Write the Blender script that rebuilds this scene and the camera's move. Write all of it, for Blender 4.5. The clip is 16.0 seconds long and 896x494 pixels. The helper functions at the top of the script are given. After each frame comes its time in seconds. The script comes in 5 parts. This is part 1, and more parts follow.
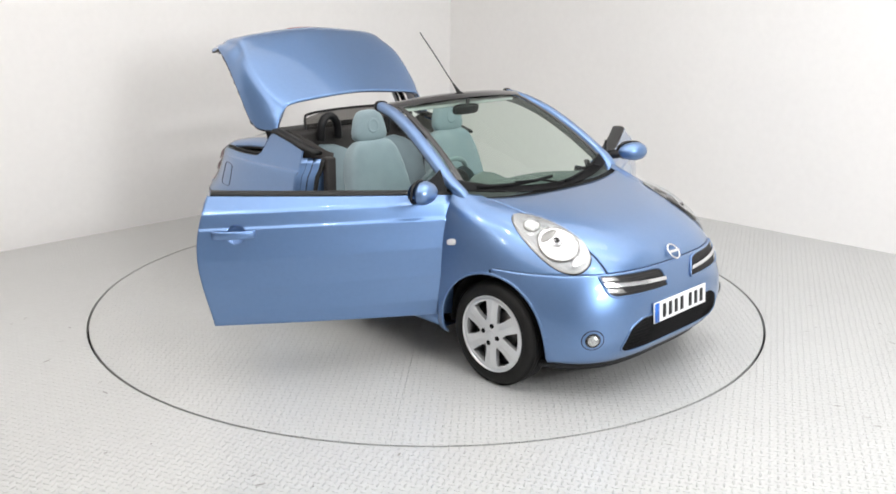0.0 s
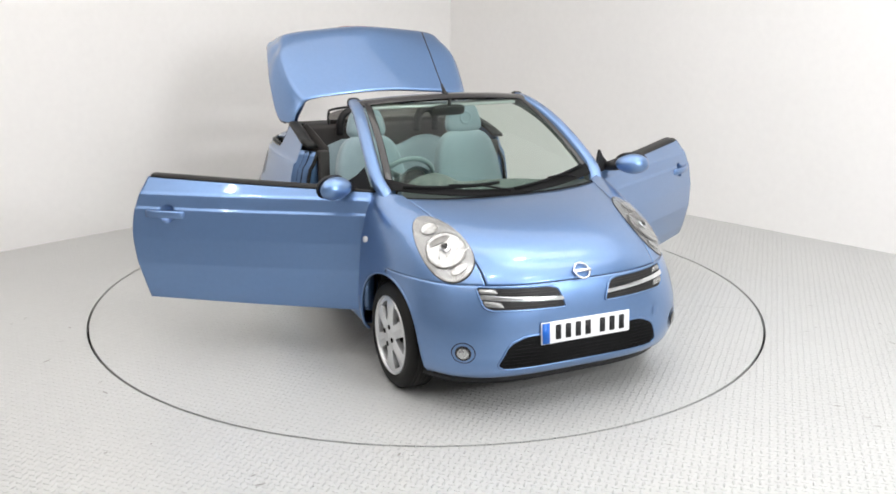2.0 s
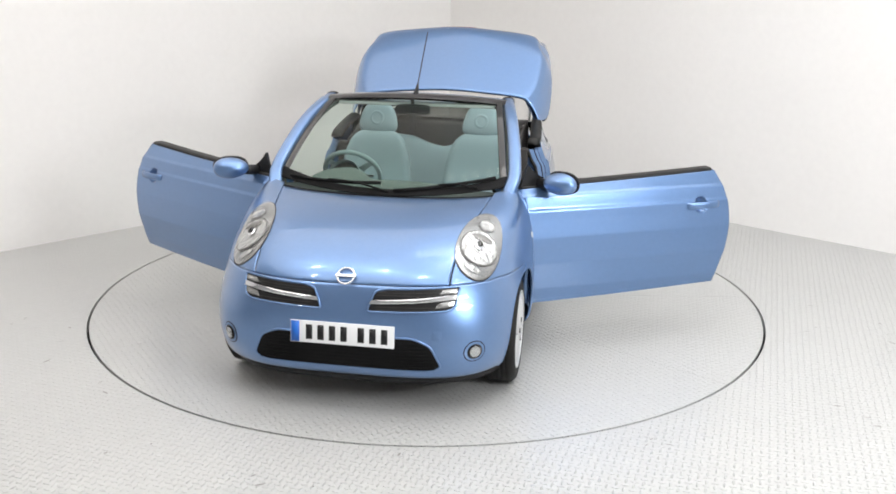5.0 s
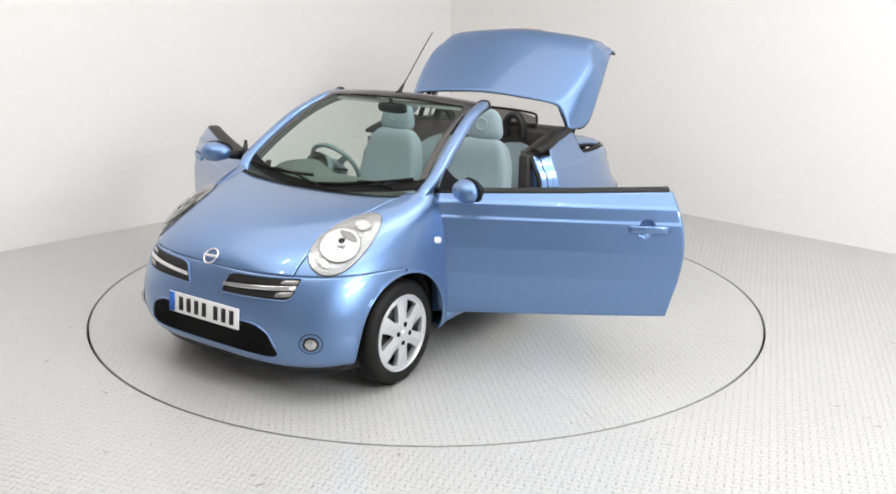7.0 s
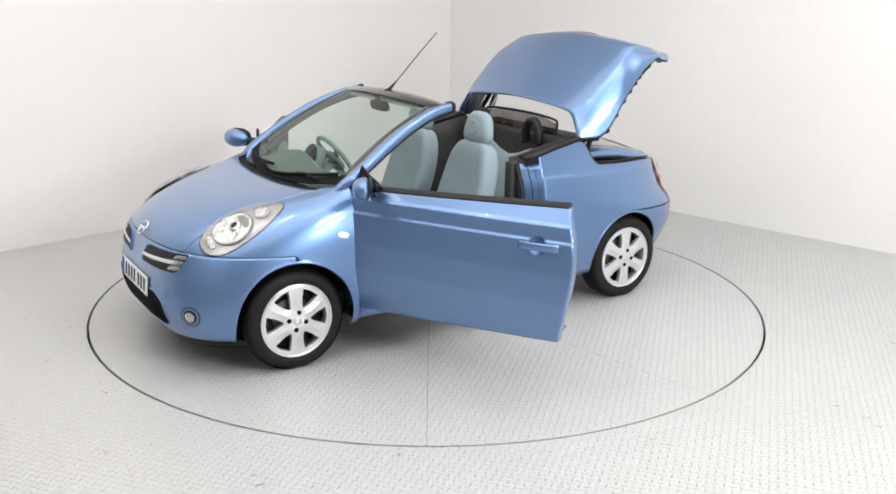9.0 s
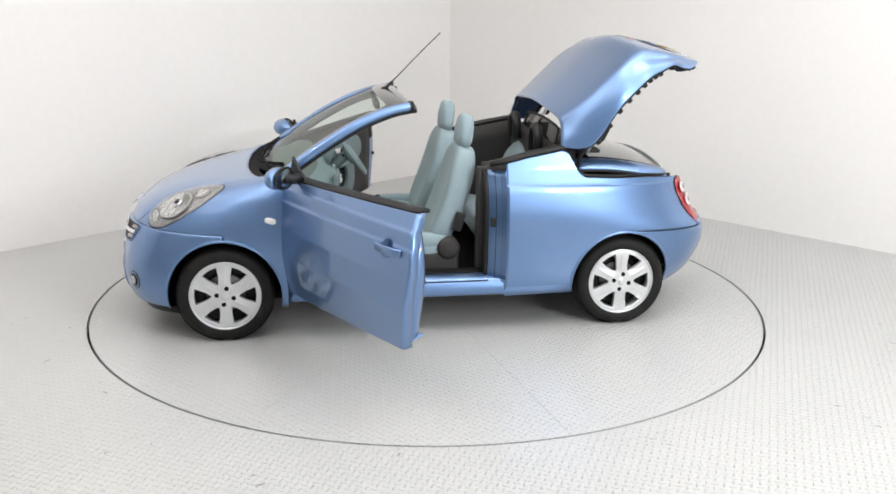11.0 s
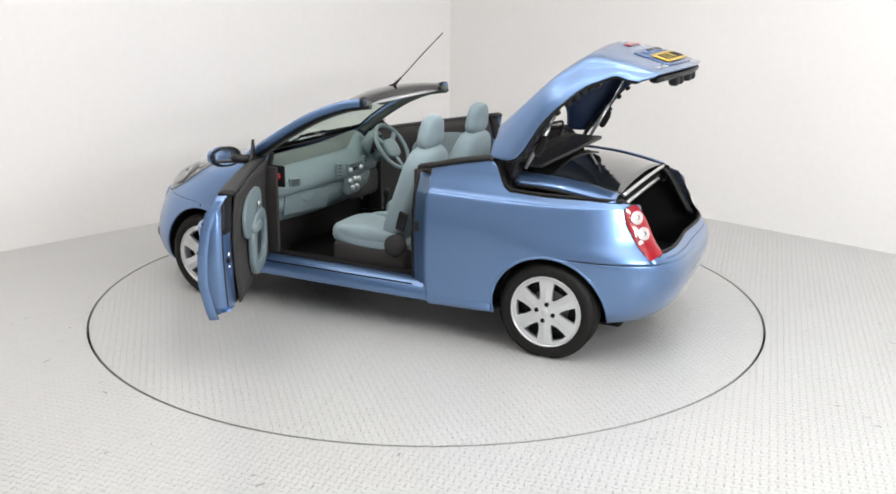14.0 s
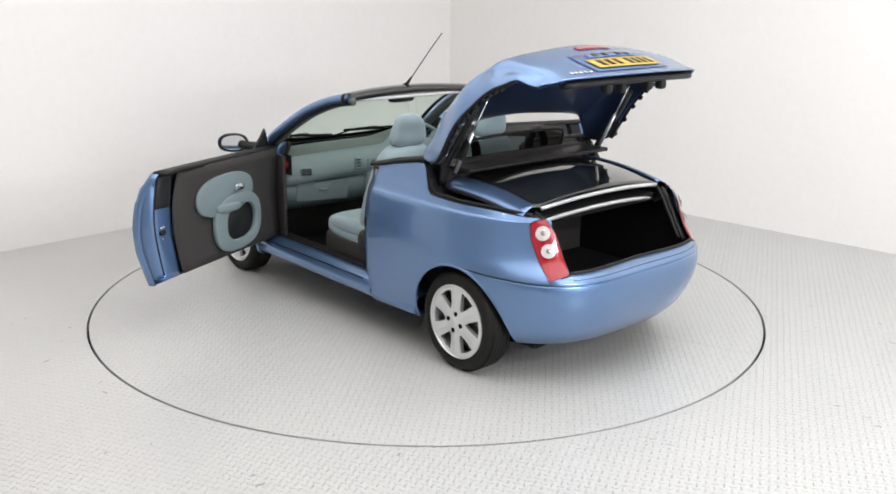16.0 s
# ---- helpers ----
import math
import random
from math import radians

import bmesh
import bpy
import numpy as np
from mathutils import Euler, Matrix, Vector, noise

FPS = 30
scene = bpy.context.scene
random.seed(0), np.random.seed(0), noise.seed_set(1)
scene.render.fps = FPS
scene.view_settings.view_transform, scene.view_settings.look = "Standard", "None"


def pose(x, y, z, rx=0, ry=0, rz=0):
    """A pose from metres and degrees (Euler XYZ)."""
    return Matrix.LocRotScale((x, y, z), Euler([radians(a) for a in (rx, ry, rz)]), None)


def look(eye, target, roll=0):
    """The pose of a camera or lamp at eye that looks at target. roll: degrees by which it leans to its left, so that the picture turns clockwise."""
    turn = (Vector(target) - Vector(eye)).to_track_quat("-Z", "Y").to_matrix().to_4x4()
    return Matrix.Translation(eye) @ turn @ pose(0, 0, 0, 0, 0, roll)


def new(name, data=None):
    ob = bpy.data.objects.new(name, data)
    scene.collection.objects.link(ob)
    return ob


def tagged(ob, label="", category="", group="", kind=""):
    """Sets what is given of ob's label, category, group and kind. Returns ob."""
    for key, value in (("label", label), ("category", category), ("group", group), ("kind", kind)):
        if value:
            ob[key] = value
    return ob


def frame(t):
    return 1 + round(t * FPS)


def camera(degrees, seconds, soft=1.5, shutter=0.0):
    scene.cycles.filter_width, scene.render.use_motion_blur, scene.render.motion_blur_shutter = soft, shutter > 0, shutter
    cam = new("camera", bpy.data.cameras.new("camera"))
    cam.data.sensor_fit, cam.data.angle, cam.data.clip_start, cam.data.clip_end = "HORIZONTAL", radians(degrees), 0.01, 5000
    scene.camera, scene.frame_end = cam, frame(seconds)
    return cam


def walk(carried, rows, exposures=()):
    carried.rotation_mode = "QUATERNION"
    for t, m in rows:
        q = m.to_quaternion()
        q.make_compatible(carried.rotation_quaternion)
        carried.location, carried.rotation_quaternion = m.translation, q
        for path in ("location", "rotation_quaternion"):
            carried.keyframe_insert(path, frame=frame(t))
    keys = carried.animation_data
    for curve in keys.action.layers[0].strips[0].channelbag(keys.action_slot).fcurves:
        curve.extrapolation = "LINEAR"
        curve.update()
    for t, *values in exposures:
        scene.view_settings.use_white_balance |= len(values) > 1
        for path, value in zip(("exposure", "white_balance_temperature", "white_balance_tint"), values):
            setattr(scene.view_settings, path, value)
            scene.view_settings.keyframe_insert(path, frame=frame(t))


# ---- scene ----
from mathutils.bvhtree import BVHTree

cam = camera(51.99, 16.0, soft=1.7)
EYE = pose(0.0, -6.112, 2.069, 90 - 15.84, 0, -1.209) @ pose(0, 0, 0, 0, 0, 0.778)
walk(cam, [(0.0, EYE), (16.0, EYE)], exposures=[(0.0, 0.11), (16.0, 0.11)])

# ---------------------------------------------------------------- light
world = bpy.data.worlds.new("studio_world")
scene.world = world
world.use_nodes = True
world.node_tree.nodes["Background"].inputs[0].default_value = (0.9, 0.93, 1.0, 1)
world.node_tree.nodes["Background"].inputs[1].default_value = 0.05


def area_lamp(name, m, sx, sy, watts, colour):
    d = bpy.data.lights.new(name, "AREA")
    d.shape, d.size, d.size_y, d.energy, d.color = "RECTANGLE", sx, sy, watts, colour
    ob = new(name, d)
    ob.matrix_world = m
    return ob


CORNER = (0.22, 4.55)
CEIL = 4.6
WARM, COOL = (1.0, 0.935, 0.875), (0.965, 0.975, 0.985)
# unseen fill added as two ceiling fields and tilted strips at the front, and a few short tubes
area_lamp("ceiling_fill", pose(-2.35, -2.2, CEIL - 0.16), 4.7, 7.6, 136, WARM)
area_lamp("ceiling_fill", pose(2.35, -2.2, CEIL - 0.16), 4.7, 7.6, 127, COOL)
# strip lamps added out of view to brighten the sides that face forward
for dz in (-0.45, 0.45):
    area_lamp("strip_fill", look((-3.4, -5.6, 3.3 + dz), (0, 0, 0.5)), 1.8, 0.22, 44, WARM)
    area_lamp("strip_fill", look((3.9, -5.2, 2.9 + dz), (0.6, -0.8, 0.2)), 1.8, 0.22, 92, COOL)
for lx, ly in ((-0.9, -2.6), (0.5, -3.4), (1.5, -1.2), (-2.2, -2.2), (2.6, -3.6), (-3.0, -4.0)):
    area_lamp("ceiling_tube", pose(lx, ly, CEIL - 0.2, 0, 0, 45), 0.45, 0.06, 12, COOL)


# ---------------------------------------------------------------- materials
def material(name, colour, rough=0.5, metal=0.0, coat=0.0, var=0.05, scale=6.0, bump=0.0, bump_scale=200.0, bump_depth=0.002, **more):
    """Principled material whose colour drifts at two scales and whose surface carries a fine grain."""
    m = bpy.data.materials.new(name)
    m.use_nodes = True
    n, l = m.node_tree.nodes, m.node_tree.links
    b = n["Principled BSDF"]
    b.inputs["Roughness"].default_value = rough
    b.inputs["Metallic"].default_value = metal
    b.inputs["Coat Weight"].default_value = coat
    b.inputs["Coat Roughness"].default_value = 0.05
    for key, value in more.items():
        b.inputs[key.replace("_", " ")].default_value = value
    tc = n.new("ShaderNodeTexCoord")
    big, fine = n.new("ShaderNodeTexNoise"), n.new("ShaderNodeTexNoise")
    big.inputs["Scale"].default_value, fine.inputs["Scale"].default_value = scale, scale * 22
    big.inputs["Detail"].default_value = 4
    for t in (big, fine):
        l.new(tc.outputs["Object"], t.inputs["Vector"])
    add = n.new("ShaderNodeMath")
    add.operation = "ADD"
    l.new(big.outputs["Fac"], add.inputs[0])
    l.new(fine.outputs["Fac"], add.inputs[1])
    ramp = n.new("ShaderNodeMapRange")
    ramp.inputs["From Min"].default_value, ramp.inputs["From Max"].default_value = 0.6, 1.4
    ramp.inputs["To Min"].default_value, ramp.inputs["To Max"].default_value = 1 - var, 1 + var
    l.new(add.outputs[0], ramp.inputs["Value"])
    mul = n.new("ShaderNodeVectorMath")
    mul.operation = "SCALE"
    mul.inputs[0].default_value = colour
    l.new(ramp.outputs[0], mul.inputs["Scale"])
    l.new(mul.outputs[0], b.inputs["Base Color"])
    if bump:
        g, bn = n.new("ShaderNodeTexNoise"), n.new("ShaderNodeBump")
        g.inputs["Scale"].default_value = bump_scale
        l.new(tc.outputs["Object"], g.inputs["Vector"])
        bn.inputs["Strength"].default_value, bn.inputs["Distance"].default_value = bump, bump_depth
        l.new(g.outputs["Fac"], bn.inputs["Height"])
        l.new(bn.outputs[0], b.inputs["Normal"])
    return m


def tread_plate(name, colour, turn):
    """Painted steel chequer plate: raised lozenges that lie crosswise from cell to cell."""
    m = material(name, colour, rough=0.33, var=0.05, scale=1.1, coat=0.2)
    n, l = m.node_tree.nodes, m.node_tree.links
    b = n["Principled BSDF"]
    b.inputs["Coat Roughness"].default_value = 0.25

    def calc(op, a, c=None):
        k = n.new("ShaderNodeMath")
        k.operation = op
        for slot, v in ((0, a), (1, c)):
            if v is None:
                continue
            if isinstance(v, (int, float)):
                k.inputs[slot].default_value = v
            else:
                l.new(v, k.inputs[slot])
        return k.outputs[0]

    tc, mp, sep = n.new("ShaderNodeTexCoord"), n.new("ShaderNodeMapping"), n.new("ShaderNodeSeparateXYZ")
    mp.inputs["Rotation"].default_value = (0, 0, radians(turn))
    mp.inputs["Scale"].default_value = (27, 27, 27)
    l.new(tc.outputs["Object"], mp.inputs["Vector"])
    l.new(mp.outputs[0], sep.inputs[0])
    fx = calc("SUBTRACT", calc("FRACT", sep.outputs[0]), 0.5)
    fy = calc("SUBTRACT", calc("FRACT", sep.outputs[1]), 0.5)
    odd = calc("MODULO", calc("ABSOLUTE", calc("ADD", calc("FLOOR", sep.outputs[0]), calc("FLOOR", sep.outputs[1]))), 2.0)
    even = calc("SUBTRACT", 1.0, odd)
    la = calc("ADD", calc("MULTIPLY", fx, odd), calc("MULTIPLY", fy, even))
    lb = calc("ADD", calc("MULTIPLY", fy, odd), calc("MULTIPLY", fx, even))
    d = calc("ADD", calc("POWER", calc("ABSOLUTE", calc("MULTIPLY", la, 2.1)), 2.0), calc("POWER", calc("ABSOLUTE", calc("MULTIPLY", lb, 6.0)), 2.0))
    ramp = n.new("ShaderNodeMapRange")
    ramp.interpolation_type = "SMOOTHSTEP"
    ramp.inputs["From Min"].default_value, ramp.inputs["From Max"].default_value = 0.35, 1.0
    ramp.inputs["To Min"].default_value, ramp.inputs["To Max"].default_value = 1.0, 0.0
    l.new(d, ramp.inputs["Value"])
    bn = n.new("ShaderNodeBump")
    bn.inputs["Strength"].default_value, bn.inputs["Distance"].default_value = 1.0, 0.0062
    l.new(ramp.outputs[0], bn.inputs["Height"])
    l.new(bn.outputs[0], b.inputs["Normal"])
    return m


PAINT = material("blue_metallic_paint", (0.142, 0.250, 0.468), rough=0.35, metal=0.8, coat=1.0, var=0.035, scale=40)
BLACK = material("black_plastic", (0.012, 0.012, 0.013), rough=0.45, var=0.2, bump=0.3, bump_scale=400, Specular_IOR_Level=0.3)
GLOSSBLACK = material("gloss_black_header", (0.012, 0.011, 0.012), rough=0.12, coat=0.6, var=0.1)
RUBBER = material("tyre_rubber", (0.010, 0.0095, 0.009), rough=0.6, var=0.3, scale=14, bump=0.25, bump_scale=150, Specular_IOR_Level=0.25)
SEAL = material("rubber_seal", (0.010, 0.010, 0.010), rough=0.5, var=0.2, Specular_IOR_Level=0.3)
CAVITY = material("dark_lining", (0.007, 0.007, 0.0075), rough=0.8, var=0.3, Specular_IOR_Level=0.2)
ALLOY = material("silver_alloy", (0.70, 0.71, 0.72), rough=0.3, metal=0.6, coat=0.3, var=0.04, scale=20)
CHROME = material("chrome", (0.82, 0.83, 0.85), rough=0.07, metal=1.0, var=0.02)
STEEL = material("brake_steel", (0.22, 0.21, 0.2), rough=0.45, metal=0.8, var=0.2)
WALLPAINT = material("white_wall_paint", (0.84, 0.825, 0.81), rough=0.75, var=0.02, scale=0.8, bump=0.1, bump_scale=60)
# greys of the two unseen closing walls, set to dim the bounced light
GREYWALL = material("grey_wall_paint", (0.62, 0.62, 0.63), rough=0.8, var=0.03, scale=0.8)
DARKWALL = material("dark_grey_wall_paint", (0.30, 0.30, 0.305), rough=0.8, var=0.05, scale=0.8)
FLOORPAINT = tread_plate("grey_tread_plate", (0.48, 0.483, 0.475), 20)
TABLEPAINT = tread_plate("grey_turntable_plate", (0.48, 0.483, 0.475), 48)
SEATCLOTH = material("pale_blue_seat_cloth", (0.24, 0.315, 0.345), rough=0.9, var=0.08, scale=12, bump=0.4, bump_scale=500, Sheen_Weight=0.2)
TRIMBLUE = material("blue_grey_trim_plastic", (0.165, 0.215, 0.23), rough=0.55, var=0.05, bump=0.2, bump_scale=600)
DARKTRIM = material("charcoal_trim", (0.030, 0.027, 0.026), rough=0.75, var=0.12, bump=0.1, bump_scale=500)
WHITE = material("white_lamp_plastic", (0.82, 0.82, 0.81), rough=0.25, var=0.03, metal=0.15)
LAMPSILVER = material("lamp_silver", (0.36, 0.36, 0.355), rough=0.25, metal=0.7, var=0.25, scale=22, bump=0.8, bump_scale=45)
FACET = material("faceted_reflector", (0.60, 0.60, 0.59), rough=0.10, metal=1.0, var=0.15, scale=30, bump=1.0, bump_scale=48, bump_depth=0.012)
PILLARTRIM = material("grey_green_pillar_trim", (0.095, 0.11, 0.10), rough=0.7, var=0.06, bump=0.2, bump_scale=500)
DASHTOP = material("dark_grey_green_dash_top", (0.098, 0.117, 0.112), rough=0.7, var=0.08, bump=0.3, bump_scale=500)
REDLENS = material("red_lens", (0.33, 0.005, 0.014), rough=0.12, coat=1.0, var=0.08, scale=30)
PALELENS = material("pale_tail_lens", (0.56, 0.50, 0.50), rough=0.15, coat=0.6, var=0.12, scale=60)
PLATEWHITE = material("white_plate", (0.82, 0.83, 0.84), rough=0.35, var=0.02)
# plate yellow lowered, so the dimness of its recess is in the colour
PLATEYELLOW = material("dimmed_yellow_plate", (0.52, 0.36, 0.05), rough=0.35, var=0.03)
PLATEBLUE = material("blue_band", (0.01, 0.13, 0.55), rough=0.35, var=0.02)


def glass(name, tint, rough=0.0, gloss=0.05):
    m = bpy.data.materials.new(name)
    m.use_nodes = True
    n, l = m.node_tree.nodes, m.node_tree.links
    n.remove(n["Principled BSDF"])
    mix, tr, gl, fr = n.new("ShaderNodeMixShader"), n.new("ShaderNodeBsdfTransparent"), n.new("ShaderNodeBsdfGlossy"), n.new("ShaderNodeLayerWeight")
    tr.inputs[0].default_value = (*tint, 1)
    gl.inputs["Roughness"].default_value = rough
    fr.inputs["Blend"].default_value = 0.5
    ramp, pw = n.new("ShaderNodeMapRange"), n.new("ShaderNodeMath")
    pw.operation = "POWER"
    pw.inputs[1].default_value = 4.0
    ramp.inputs["To Min"].default_value, ramp.inputs["To Max"].default_value = gloss, 0.6
    l.new(fr.outputs["Facing"], pw.inputs[0])
    l.new(pw.outputs[0], ramp.inputs["Value"])
    l.new(ramp.outputs[0], mix.inputs[0])
    l.new(tr.outputs[0], mix.inputs[1])
    l.new(gl.outputs[0], mix.inputs[2])
    l.new(mix.outputs[0], n["Material Output"].inputs[0])
    return m


SCREENGLASS = glass("green_tinted_glass", (0.80, 0.90, 0.84), 0.02, 0.012)
LENS = glass("clear_lamp_lens", (0.95, 0.96, 0.97), 0.03, 0.06)
ROOFGLASS = material("dark_roof_glass", (0.012, 0.014, 0.014), rough=0.05, coat=1.0, var=0.1)


# ---------------------------------------------------------------- mesh helpers
def cr(rows, t):
    """Catmull-Rom through rows (n, k) at t in 0..n-1."""
    rows = np.asarray(rows, float)
    n = len(rows)
    t = np.clip(np.atleast_1d(np.asarray(t, float)), 0, n - 1)
    i = np.minimum(t.astype(int), n - 2)
    f = (t - i)[:, None]
    p0 = np.where((i == 0)[:, None], 2 * rows[0] - rows[1], rows[np.maximum(i - 1, 0)])
    p3 = np.where((i == n - 2)[:, None], 2 * rows[-1] - rows[-2], rows[np.minimum(i + 2, n - 1)])
    p1, p2 = rows[i], rows[i + 1]
    return p1 + 0.5 * f * (p2 - p0 + f * (2 * p0 - 5 * p1 + 4 * p2 - p3 + f * (3 * (p1 - p2) + p3 - p0)))


def grid_bm(P, flip=False, mirror=False, skip=None):
    """A sheet from an array (nu, nv, 3); mirror adds its twin across y = 0."""
    bm = bmesh.new()
    nu, nv, _ = P.shape
    for s in ((1, -1) if mirror else (1,)):
        v = [[bm.verts.new((p[0], s * p[1], p[2])) for p in row] for row in P]
        for i in range(nu - 1):
            for j in range(nv - 1):
                if skip is not None and skip(i, j):
                    continue
                q = [v[i][j], v[i + 1][j], v[i + 1][j + 1], v[i][j + 1]]
                bm.faces.new(q if (s > 0) != flip else q[::-1])
    bmesh.ops.remove_doubles(bm, verts=bm.verts, dist=0.0004)
    return bm


def flip_y(bm):
    other = bm.copy()
    for v in other.verts:
        v.co.y = -v.co.y
    bmesh.ops.reverse_faces(other, faces=other.faces)
    return other


def join(*bms):
    out = bmesh.new()
    for b in bms:
        me = bpy.data.meshes.new("tmp")
        b.to_mesh(me)
        out.from_mesh(me)
        bpy.data.meshes.remove(me)
    return out


def thing(name, label, category, group="", kind="", m=None):
    ob = new(name)
    if m is not None:
        ob.matrix_world = m
    return tagged(ob, label, category, group, kind)


def part(name, bm, mat, parent, label="", m=None, smooth=True, solid=0.0, offset=-1.0, bevel=0.0):
    me = bpy.data.meshes.new(name)
    bm.normal_update()
    bm.to_mesh(me)
    bm.free()
    for f in me.polygons:
        f.use_smooth = smooth
    me.materials.append(mat)
    ob = new(name, me)
    if m is not None:
        ob.matrix_basis = m
    ob.parent = parent
    if label:
        ob["label"] = label
    if solid:
        k = ob.modifiers.new("thickness", "SOLIDIFY")
        k.thickness, k.offset = solid, offset
    if bevel:
        k = ob.modifiers.new("edge", "BEVEL")
        k.width, k.segments, k.limit_method, k.angle_limit = bevel, 3, "ANGLE", radians(40)
    return ob


def box_bm(x0, x1, y0, y1, z0, z1, r=0.0, seg=3):
    bm = bmesh.new()
    bmesh.ops.create_cube(bm, size=1, matrix=Matrix.Translation(((x0 + x1) / 2, (y0 + y1) / 2, (z0 + z1) / 2)) @ Matrix.Diagonal((x1 - x0, y1 - y0, z1 - z0, 1)))
    if r:
        bmesh.ops.bevel(bm, geom=bm.edges[:], offset=r, segments=seg, affect="EDGES", profile=0.5)
    return bm


def lathe_bm(profile, n=48, axis="y"):
    """Turn (radius, along) pairs about an axis."""
    bm = bmesh.new()
    rings = []
    for r, a in profile:
        ring = []
        for k in range(n):
            c, s = math.cos(2 * math.pi * k / n), math.sin(2 * math.pi * k / n)
            ring.append(bm.verts.new({"y": (r * c, a, r * s), "z": (r * c, r * s, a), "x": (a, r * c, r * s)}[axis]))
        rings.append(ring)
    for a, b in zip(rings, rings[1:]):
        for k in range(n):
            bm.faces.new((a[k], a[(k + 1) % n], b[(k + 1) % n], b[k]))
    bmesh.ops.remove_doubles(bm, verts=bm.verts, dist=0.0001)
    bmesh.ops.recalc_face_normals(bm, faces=bm.faces)
    return bm


def sweep_bm(path, section, up=(0, 0, 1), scale=None, caps=True):
    """Carry a closed section (side, up) along a path."""
    path = [Vector(p) for p in path]
    bm, rings = bmesh.new(), []
    for i, p in enumerate(path):
        d = (path[min(i + 1, len(path) - 1)] - path[max(i - 1, 0)]).normalized()
        side = d.cross(Vector(up)).normalized()
        top = side.cross(d)
        k = scale[i] if scale is not None else 1
        rings.append([bm.verts.new(p + side * a * k + top * b * k) for a, b in section])
    m = len(section)
    for a, b in zip(rings, rings[1:]):
        for k in range(m):
            bm.faces.new((a[k], a[(k + 1) % m], b[(k + 1) % m], b[k]))
    if caps:
        bm.faces.new(rings[0][::-1])
        bm.faces.new(rings[-1])
    bmesh.ops.recalc_face_normals(bm, faces=bm.faces)
    return bm


def oval(a, b, n=12, p=2.0):
    out = []
    for k in range(n):
        c, s = math.cos(2 * math.pi * k / n), math.sin(2 * math.pi * k / n)
        out.append((math.copysign(abs(c) ** (2 / p), c) * a, math.copysign(abs(s) ** (2 / p), s) * b))
    return out


def smooth_path(pts, n=24):
    return [tuple(p) for p in cr(pts, np.linspace(0, len(pts) - 1, n))]


def cut_round(bm, inside, snap):
    """Remove faces whose corners all lie inside an outline, and draw the cut faces' corners out to it."""
    hit = {v for v in bm.verts if inside(v.co)}
    gone = [f for f in bm.faces if all(v in hit for v in f.verts)]
    keep = {v for f in bm.faces if not all(v in hit for v in f.verts) for v in f.verts if v in hit}
    bmesh.ops.delete(bm, geom=gone, context="FACES")
    for v in keep:
        if v.is_valid:
            snap(v.co)
    return bm


def cut_arch(bm, cx, cz, r):
    def snap(co):
        d = math.hypot(co.x - cx, co.z - cz) or 1e-6
        co.x, co.z = cx + (co.x - cx) * r / d, cz + (co.z - cz) * r / d
    return cut_round(bm, lambda co: abs(co.y) > 0.4 and math.hypot(co.x - cx, co.z - cz) < r, snap)


